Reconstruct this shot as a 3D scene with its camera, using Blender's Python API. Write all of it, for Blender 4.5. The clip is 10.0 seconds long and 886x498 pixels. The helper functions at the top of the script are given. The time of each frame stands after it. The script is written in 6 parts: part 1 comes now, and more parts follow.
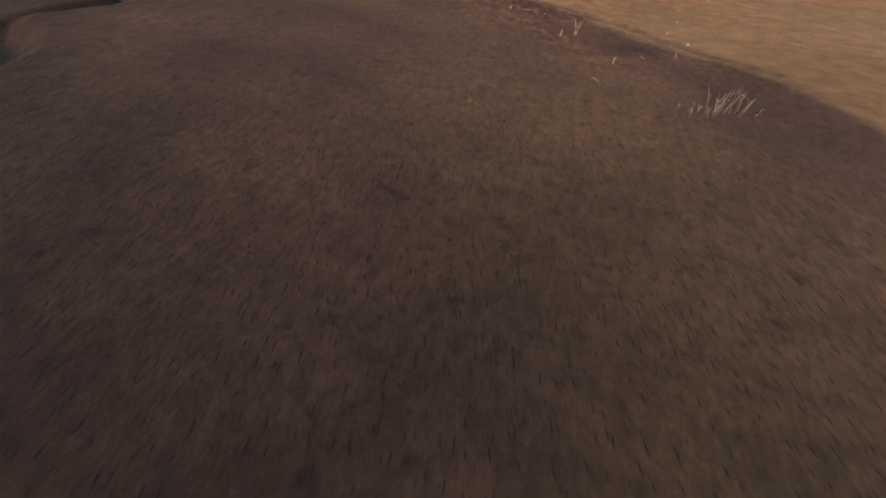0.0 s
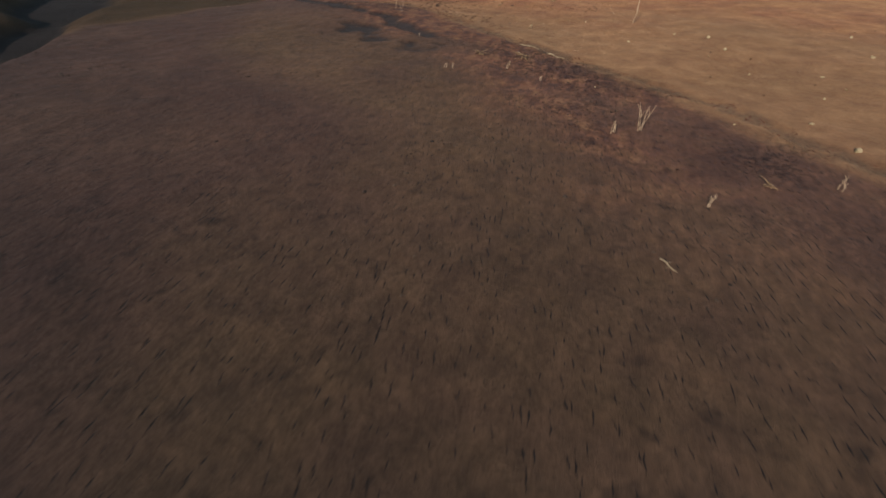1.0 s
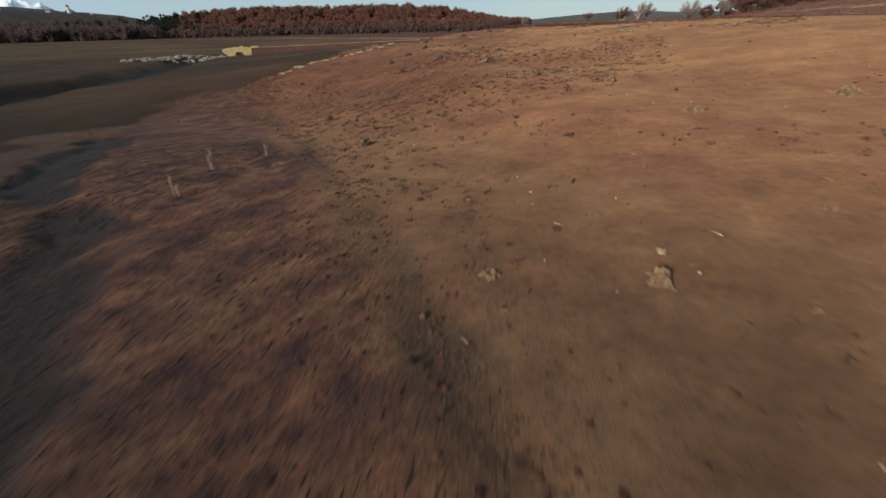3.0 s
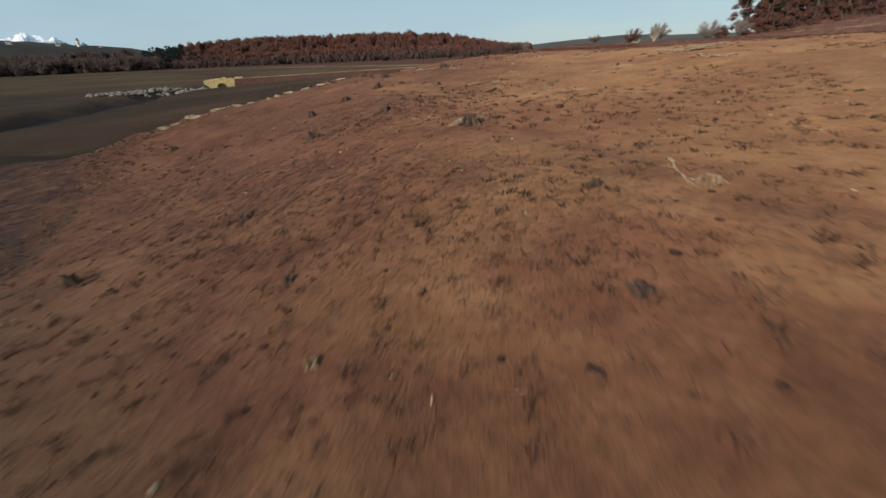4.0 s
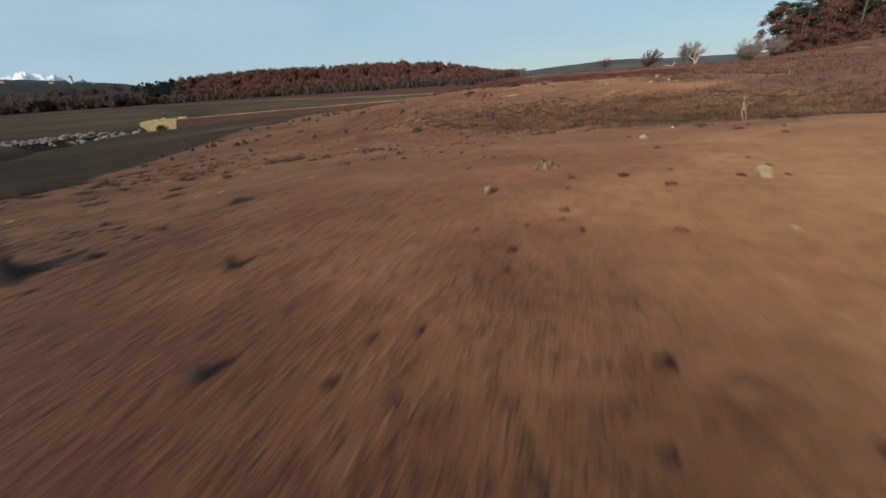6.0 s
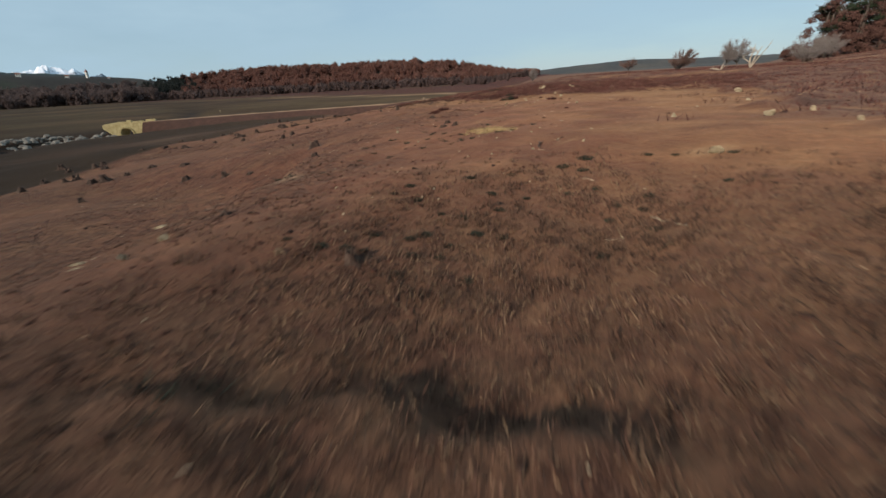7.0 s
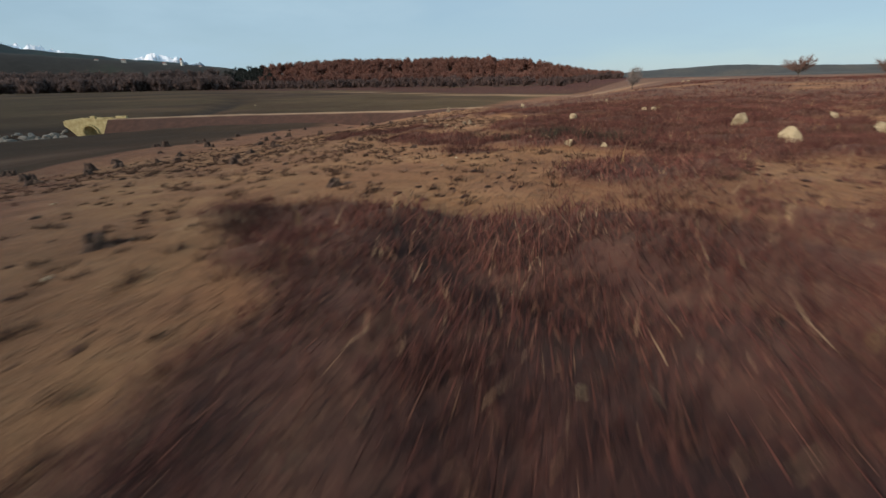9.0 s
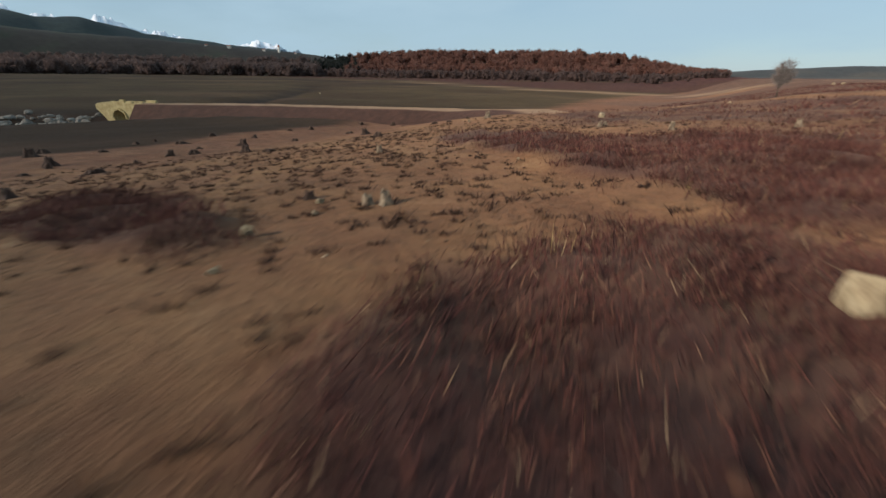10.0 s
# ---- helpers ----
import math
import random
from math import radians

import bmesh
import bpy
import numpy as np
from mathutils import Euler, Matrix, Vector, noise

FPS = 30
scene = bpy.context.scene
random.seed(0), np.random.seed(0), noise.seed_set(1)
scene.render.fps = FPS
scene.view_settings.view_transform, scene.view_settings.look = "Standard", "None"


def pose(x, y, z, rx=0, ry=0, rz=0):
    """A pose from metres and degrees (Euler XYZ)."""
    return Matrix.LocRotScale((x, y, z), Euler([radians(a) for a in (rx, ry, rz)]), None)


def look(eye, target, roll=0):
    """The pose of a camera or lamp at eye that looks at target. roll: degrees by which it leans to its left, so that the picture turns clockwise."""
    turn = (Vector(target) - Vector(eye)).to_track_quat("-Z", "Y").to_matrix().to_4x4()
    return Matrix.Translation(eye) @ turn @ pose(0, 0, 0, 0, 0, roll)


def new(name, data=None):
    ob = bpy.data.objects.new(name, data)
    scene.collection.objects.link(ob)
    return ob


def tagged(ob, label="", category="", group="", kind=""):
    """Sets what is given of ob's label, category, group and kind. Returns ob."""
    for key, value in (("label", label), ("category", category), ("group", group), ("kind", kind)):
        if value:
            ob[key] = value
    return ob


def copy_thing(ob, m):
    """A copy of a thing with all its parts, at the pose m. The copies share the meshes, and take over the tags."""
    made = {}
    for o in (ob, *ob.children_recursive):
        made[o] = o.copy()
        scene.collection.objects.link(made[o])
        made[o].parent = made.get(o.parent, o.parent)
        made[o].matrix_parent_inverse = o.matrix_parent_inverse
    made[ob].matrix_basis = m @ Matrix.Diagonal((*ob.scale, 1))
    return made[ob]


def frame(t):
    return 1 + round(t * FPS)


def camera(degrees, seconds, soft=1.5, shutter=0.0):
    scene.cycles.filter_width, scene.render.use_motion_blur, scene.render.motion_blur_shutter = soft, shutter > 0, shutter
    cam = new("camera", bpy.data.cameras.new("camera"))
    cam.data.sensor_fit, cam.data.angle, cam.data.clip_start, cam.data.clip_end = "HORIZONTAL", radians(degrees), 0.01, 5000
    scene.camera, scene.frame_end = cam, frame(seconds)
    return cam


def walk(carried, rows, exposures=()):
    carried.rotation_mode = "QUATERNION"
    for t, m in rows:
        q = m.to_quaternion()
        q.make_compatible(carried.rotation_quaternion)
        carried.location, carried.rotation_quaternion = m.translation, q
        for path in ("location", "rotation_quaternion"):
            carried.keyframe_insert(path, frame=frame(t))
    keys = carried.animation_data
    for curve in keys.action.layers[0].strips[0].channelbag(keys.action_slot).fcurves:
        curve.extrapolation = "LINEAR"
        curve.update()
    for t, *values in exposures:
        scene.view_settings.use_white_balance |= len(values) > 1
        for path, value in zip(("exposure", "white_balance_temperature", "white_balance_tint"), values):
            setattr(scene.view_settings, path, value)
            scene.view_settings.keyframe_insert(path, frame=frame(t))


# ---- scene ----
# ---- camera ----
cam = camera(90.3, 10.0, soft=1.5, shutter=0.2)
PATH = [
    (0, (6.827, 1.541, 5.144), (6.276, 5.346, 1.947), 8.84),
    (0.5, (7.661, 8.421, 4.936), (6.639, 12.197, 1.823), 6.34),
    (1, (7.666, 15.407, 4.315), (6.268, 19.174, 1.339), 4.62),
    (1.5, (6.980, 22.258, 3.646), (5.200, 25.996, 0.843), 2.18),
    (2, (5.384, 29.001, 2.830), (3.317, 32.751, 0.248), 0.42),
    (2.5, (3.288, 35.645, 2.207), (1.047, 39.423, -0.181), -0.54),
    (3, (0.735, 42.142, 1.957), (-1.593, 45.955, -0.289), -1.62),
    (3.2, (-0.302, 44.693, 1.928), (-2.649, 48.521, -0.272), -1.92),
    (4.3, (-6.377, 58.625, 1.960), (-8.794, 62.532, -0.014), -2.79),
    (4.5, (-7.530, 60.954, 2.013), (-9.923, 64.888, 0.062), -2.89),
    (5, (-10.115, 66.611, 2.206), (-12.505, 70.571, 0.306), -3.25),
    (5.5, (-12.623, 72.242, 2.365), (-15.014, 76.220, 0.505), -3.39),
    (5.7, (-13.674, 74.574, 2.349), (-16.084, 78.564, 0.541), -3.62),
    (6.8, (-17.972, 90.134, 2.684), (-20.516, 94.062, 0.926), -3.35),
    (7, (-19.226, 92.824, 2.863), (-21.785, 96.733, 1.080), -3.2),
    (7.5, (-22.442, 99.762, 2.956), (-25.075, 103.626, 1.184), -3.10),
    (8, (-26.001, 107.130, 2.976), (-28.744, 110.918, 1.206), -2.72),
    (8.5, (-29.440, 114.393, 2.972), (-32.343, 118.059, 1.201), -1.90),
    (9, (-33.172, 121.769, 2.884), (-36.273, 125.266, 1.108), -1.12),
    (9.5, (-37.060, 128.936, 2.729), (-40.394, 132.203, 0.936), -0.34),
    (10, (-41.247, 135.672, 2.701), (-44.868, 138.586, 0.858), 0.66),
]
walk(cam, [(t, look(eye, target, roll)) for t, eye, target, roll in PATH],
     [(0, 0.0, 6500, 10), (3.2, 0.0, 6480, 10), (4.5, 0.0, 6380, 10), (7, 0.0, 6220, 10), (10, 0.03, 6220, 10)])

# ---- light ----
SUN_AZ, SUN_EL = radians(-96), radians(20.5)     # direction towards the sun, from +x
toward = Vector((math.cos(SUN_AZ) * math.cos(SUN_EL), math.sin(SUN_AZ) * math.cos(SUN_EL), math.sin(SUN_EL)))
sun = new("sun", bpy.data.lights.new("sun", "SUN"))
sun.data.energy, sun.data.angle, sun.data.color = 4.8, radians(0.6), (1.0, 0.85, 0.70)
sun.matrix_world = look((0, 0, 60), Vector((0, 0, 60)) - toward)

world = bpy.data.worlds.new("sky")
scene.world = world
world.use_nodes = True
wt = world.node_tree
wt.nodes.clear()
sky = wt.nodes.new("ShaderNodeTexSky")
sky.sky_type, sky.sun_disc = "NISHITA", False
sky.sun_elevation, sky.sun_rotation = SUN_EL, math.pi / 2 - SUN_AZ
sky.air_density, sky.dust_density, sky.ozone_density = 1.0, 0.25, 3.0
back = wt.nodes.new("ShaderNodeBackground")
back.inputs["Strength"].default_value = 0.09
wout = wt.nodes.new("ShaderNodeOutputWorld")
# thin high cloud that whitens the sky in long veils
coord = wt.nodes.new("ShaderNodeTexCoord")
wmap = wt.nodes.new("ShaderNodeMapping")
wmap.inputs["Scale"].default_value = (1.0, 1.4, 5.0)
veil = wt.nodes.new("ShaderNodeTexNoise")
veil.inputs["Scale"].default_value, veil.inputs["Detail"].default_value, veil.inputs["Roughness"].default_value = 1.6, 5, 0.55
vramp = wt.nodes.new("ShaderNodeValToRGB")
vramp.color_ramp.elements[0].position, vramp.color_ramp.elements[1].position = 0.40, 0.62
vramp.color_ramp.elements[0].color, vramp.color_ramp.elements[1].color = (0.68, 0.68, 0.68, 1), (1.0, 1.0, 1.0, 1)
wmix = wt.nodes.new("ShaderNodeMix")
wmix.data_type = "RGBA"
wmix.inputs["B"].default_value = (4.6, 6.25, 7.2, 1)
wt.links.new(coord.outputs["Generated"], wmap.inputs["Vector"])
wt.links.new(wmap.outputs["Vector"], veil.inputs["Vector"])
wt.links.new(veil.outputs["Fac"], vramp.inputs["Fac"])
wt.links.new(vramp.outputs["Color"], wmix.inputs["Factor"])
wt.links.new(sky.outputs["Color"], wmix.inputs["A"])
wt.links.new(wmix.outputs["Result"], back.inputs["Color"])
wt.links.new(back.outputs["Background"], wout.inputs["Surface"])

rng = random.Random(7)
nrng = np.random.RandomState(11)


# ---- node helpers ----
class Mat:
    """A small builder for node materials."""

    def __init__(self, name, rough=0.85):
        self.m = bpy.data.materials.new(name)
        self.m.use_nodes = True
        self.t = self.m.node_tree
        self.b = self.t.nodes["Principled BSDF"]
        self.b.inputs["Roughness"].default_value = rough
        self.b.inputs["Specular IOR Level"].default_value = 0.2
        self.b.inputs["Diffuse Roughness"].default_value = 1.0
        self.c = self.t.nodes.new("ShaderNodeTexCoord")

    def node(self, kind, **inputs):
        n = self.t.nodes.new(kind)
        for k, v in inputs.items():
            n.inputs[k].default_value = v
        return n

    def link(self, a, b):
        self.t.links.new(a, b)

    def noise(self, scale, detail=4, rough=0.6, stretch=None, source="Object"):
        n = self.node("ShaderNodeTexNoise", Scale=scale, Detail=detail, Roughness=rough)
        src = self.c.outputs[source]
        if stretch:
            mp = self.node("ShaderNodeMapping", Scale=stretch)
            self.link(src, mp.inputs["Vector"])
            src = mp.outputs["Vector"]
        self.link(src, n.inputs["Vector"])
        return n.outputs["Fac"]

    def attr(self, name):
        n = self.t.nodes.new("ShaderNodeAttribute")
        n.attribute_name = name
        return n.outputs["Fac"]

    def ramp(self, fac, *stops):
        n = self.t.nodes.new("ShaderNodeValToRGB")
        e = n.color_ramp.elements
        while len(e) < len(stops):
            e.new(0.5)
        for el, (pos, col) in zip(e, stops):
            el.position = pos
            el.color = (*col, 1) if isinstance(col, tuple) else (col, col, col, 1)
        self.link(fac, n.inputs["Fac"])
        return n.outputs["Color"]

    def mix(self, fac, a, b, blend="MIX"):
        n = self.t.nodes.new("ShaderNodeMix")
        n.data_type, n.blend_type = "RGBA", blend
        for sock, v in (("Factor", fac), ("A", a), ("B", b)):
            if isinstance(v, tuple):
                n.inputs[sock].default_value = (*v, 1)
            elif isinstance(v, (int, float)):
                n.inputs[sock].default_value = v
            else:
                self.link(v, n.inputs[sock])
        return n.outputs["Result"]

    def calc(self, op, a, b=0.0, clamp=False):
        n = self.t.nodes.new("ShaderNodeMath")
        n.operation, n.use_clamp = op, clamp
        for i, v in enumerate((a, b)):
            if isinstance(v, (int, float)):
                n.inputs[i].default_value = v
            else:
                self.link(v, n.inputs[i])
        return n.outputs["Value"]

    def bump(self, height, strength=0.5, distance=0.02):
        n = self.node("ShaderNodeBump", Strength=strength, Distance=distance)
        self.link(height, n.inputs["Height"])
        self.link(n.outputs["Normal"], self.b.inputs["Normal"])

    def color(self, c):
        if isinstance(c, tuple):
            self.b.inputs["Base Color"].default_value = (*c, 1)
        else:
            self.link(c, self.b.inputs["Base Color"])
        return self


# ---- terrain shape ----
def sstep(a, b, v):
    t = np.clip((v - a) / (b - a), 0, 1)
    return t * t * (3 - 2 * t)


def lattice(ix, iy, seed):
    h = (ix.astype(np.int64) * 374761393 + iy.astype(np.int64) * 668265263 + seed * 974711) & 0x7FFFFFFF
    h = ((h ^ (h >> 13)) * 1274126177) & 0x7FFFFFFF
    return ((h ^ (h >> 16)) & 0xFFFF) / 65535.0


def vnoise(x, y, size, seed=0):
    """Smooth noise from -1 to 1 with lumps of about that size in metres."""
    x, y = x / size, y / size
    ix, iy = np.floor(x), np.floor(y)
    u, v = x - ix, y - iy
    u, v = u * u * (3 - 2 * u), v * v * (3 - 2 * v)
    a, b = lattice(ix, iy, seed), lattice(ix + 1, iy, seed)
    c, d = lattice(ix, iy + 1, seed), lattice(ix + 1, iy + 1, seed)
    return 2 * ((a * (1 - u) + b * u) * (1 - v) + (c * (1 - u) + d * u) * v) - 1


def fbm(x, y, size, octaves=3, seed=0):
    out, amp = 0.0, 1.0
    for k in range(octaves):
        out = out + amp * vnoise(x + 17.3 * k, y - 9.1 * k, size / 2 ** k, seed + k)
        amp *= 0.5
    return out


SHORE_Y = [-40, 10, 25, 40, 55, 70, 80, 90, 100, 110, 120, 135, 150, 165, 190, 300, 900]
SHORE_X = [60, 26, 16, 3, -16, -32, -41, -47, -60, -67, -71, -74, -77, -79, -76, -115, -420]


# the brink where the slope breaks off to the lake bed
SCARP_Y = [62, 66, 69, 71, 72.5, 74, 76, 78, 80, 84]
SCARP_X = [-28.2, -29.4, -28.9, -27.8, -26.5, -25.2, -24.9, -26.2, -29.2, -36]


def base_height(x, y):
    far = np.hypot(x + 40, y - 90)
    floor = -1.6 + 0.02 * np.clip(x, -130, 0) + 2.4 * sstep(180, 800, far)
    shore = np.interp(y, SHORE_Y, SHORE_X)
    u = x - shore
    width = 17 + 7 * sstep(66, 40, y) + 19 * sstep(90, 112, y)
    bank = sstep(-2.5, width, u)
    top = 1.65 - 1.2 * sstep(70, 40, y) + 0.006 * np.clip(y - 130, 0, 100)
    z = floor * (1 - bank) + top * bank
    # the bay's eroded edge, and the lip where the plateau drops into the gully
    brink = np.interp(y, [84, 91, 94, 97, 101, 107], [-34, -25.6, -26.2, -28.3, -29.8, -34])
    z = z - 1.0 * sstep(0, 2.2, brink - x) * sstep(87, 91, y) * sstep(108, 102, y) * sstep(-54, -44, x)
    # low scarp where the slope breaks off to the lake bed
    scarp = np.interp(y, SCARP_Y, SCARP_X)
    z = z - 0.8 * sstep(0, 2.2, scarp - x) * sstep(61, 65, y) * sstep(86, 80, y) * sstep(-46, -38, x)
    # the plateau rolls over into a shallow dip with a small broken step at its foot
    dip = sstep(-25.5, -20.5, x) * sstep(106, 96, y)
    step_line = 94.25 + 0.42 * (x + 21.9) + 0.2 * np.sin(1.7 * x) + 0.15 * np.sin(4.1 * x + 1)
    z = z - (0.72 * sstep(84.6, 92.6, y - 0.12 * (x + 16)) + 0.27 * sstep(0, 0.28, y - step_line) * sstep(-18.2, -20.4, x)) * dip
    return z


# rises and hollows of the shore: x, y, radius, height
BUMPS = [
    (-8, 64, 9, -1.44), (-36, 100, 9, -1.41), (-76, 144, 20, 0.97), (-12, 48, 6, 1.05),
    (-44, 140, 14, -0.6), (-48, 192, 16, 0.6), (4, 56, 6, -0.8), (-32, 68, 6, 1.21),
    (-20, 72, 6, -0.62), (-48, 88, 6, 1.08), (-24, 108, 9, 0.29), (0, 40, 6, 0.37),
    (-68, 112, 6, 1.04), (0, 80, 9, 0.47), (-68, 160, 6, 0.66), (16, 24, 6, 0.41),
    (-72, 132, 6, 0.76), (-28, 84, 6, -0.74), (-48, 108, 9, -0.55), (-16, 156, 14, 0.48),
    (-52, 156, 6, -0.46), (16, 44, 6, -0.49), (-36, 92, 6, -0.68), (-60, 176, 6, -0.75),
    (-12, 114, 9, -0.33), (-29.5, 127.8, 3, 0.25), (-36.4, 129.6, 3, 0.2), (-35.2, 117.5, 3, -0.2), (-18.7, 79.5, 2.5, 0.15), (6.8, 50.7, 4, -0.3), (-29.2, 69.6, 3.5, 0.3),
]


def land(x, y):
    """Height of the ground without its fine relief."""
    x, y = np.asarray(x, float), np.asarray(y, float)
    z = base_height(x, y)
    for bx, by, r, h in BUMPS:
        z = z + h * np.exp(-((x - bx) ** 2 + (y - by) ** 2) / (2 * r * r))
    # wooded rise to the east
    z = z + 5.0 * sstep(-18, 40, x) * sstep(160, 240, y) * sstep(700, 400, y) + 15.0 * sstep(-8, 48, x) * sstep(238, 305, y) * sstep(700, 400, y)
    z = z + 1.6 * sstep(16, 90, x) * sstep(20, 60, y)                             # shore rising eastward
    # the low wooded hill across the reservoir
    away, turn = np.hypot(x + 41, y - 136), np.degrees(np.arctan2(-(x + 41), y - 136))
    z = z + sstep(815, 960, away) * (32 * sstep(17, 36, turn) * sstep(78, 52, turn) + 13 * sstep(60, 76, turn)) * sstep(150, 120, turn)
    return z


def high(x, y):
    return float(land(x, y))


CREEK = [(-12, -60), (-13, 4), (-13.6, 13), (-17, 19), (-16.5, 24), (-30, 36), (-52, 52), (-72, 72), (-92, 92), (-108, 103), (-122, 116), (-128, 131), (-132.2, 138.4), (-134.9, 142.6), (-143, 150.5), (-160, 166), (-235, 215), (-420, 300)]
ROAD = [(-131, 144), (-118, 157), (-100, 165), (-84, 173), (-76, 172.5), (-68, 168), (-60, 162.5), (-54, 159.5)]
TRACK = [(-420, 375), (-330, 352), (-267, 337), (-212, 322), (-170, 319), (-137, 318), (-105, 302), (-62, 268), (-36, 226), (-5, 206), (40, 190), (110, 178)]

# an old rut along the mud's edge, and the damp hollows beside it
RUT = [(-24, 61.5), (-9.5, 51.6), (-4.9, 48.4), (-2.4, 46.5), (-0.7, 45.0), (3.9, 42.0), (7.8, 39.8), (11.6, 37.3), (15.1, 33), (19.2, 29.4)]
BOG = [(-22, 52), (-14.5, 46.6), (-10.9, 45.6), (-8.0, 44.1), (-5.5, 42.9), (-4.4, 42.4)]
BOG_LOWER = [(-11.5, 42.6), (-9.4, 41.6), (-6.1, 39.8), (-3.8, 39.2)]


def line_distance(x, y, line):
    best = np.full(np.shape(x), 1e9)
    for (ax, ay), (bx, by) in zip(line, line[1:]):
        dx, dy = bx - ax, by - ay
        t = np.clip(((x - ax) * dx + (y - ay) * dy) / (dx * dx + dy * dy), 0, 1)
        best = np.minimum(best, np.hypot(x - ax - t * dx, y - ay - t * dy))
    return best


# patches of heather: x, y, half length, half width, turn
HEATHS = [(-36.0, 123.8, 1.7, 1.0, 0), (-33.7, 122.7, 2.6, 1.7, 0), (-33.2, 124.0, 3.2, 2.2, 0), (-37.0, 124.4, 2.4, 0.7, 8), (-35.2, 128.1, 1.3, 1.0, 0), (-41.4, 142.8, 3.0, 2.1, 0), (-38.0, 144.5, 4.6, 5.0, 0), (-42.8, 131.9, 3.6, 0.95, -12), (-38.2, 131.1, 1.2, 0.7, -20), (-39.0, 129.2, 0.45, 0.2, 30), (-36.9, 131.6, 2.2, 1.2, 10),
          (-36.0, 130.6, 1.1, 0.6, 10), (-39.3, 135.6, 3.2, 1.5, 15), (-39.7, 138.7, 3.7, 3.2, 0), (-49.6, 135.6, 3.6, 1.1, 14), (-51.0, 146.2, 8.5, 1.6, -25), (-43.0, 146.2, 4.5, 2.8, 0), (-50.0, 157.0, 12.0, 2.4, -18),
          (-4.0, 118.0, 16.5, 16.0, 0), (-10.0, 138.0, 17.0, 15.0, 0), (20.0, 122.0, 26.0, 24.0, 0), (-2.0, 102.5, 12.0, 9.5, 0)]


# pale washed spots of clay: x, y, half length, half width, turn
WASHES = [(-8.4, 75.7, 0.95, 0.3, -35), (-19.5, 103.2, 0.45, 0.25, 20), (-13.2, 73.6, 0.45, 0.25, 10), (-13.5, 76.2, 0.35, 0.22, -30), (-22.6, 104.0, 0.25, 0.12, 30), (-9.0, 71.0, 0.4, 0.25, 0), (-26.2, 106.8, 0.5, 0.25, 20)]


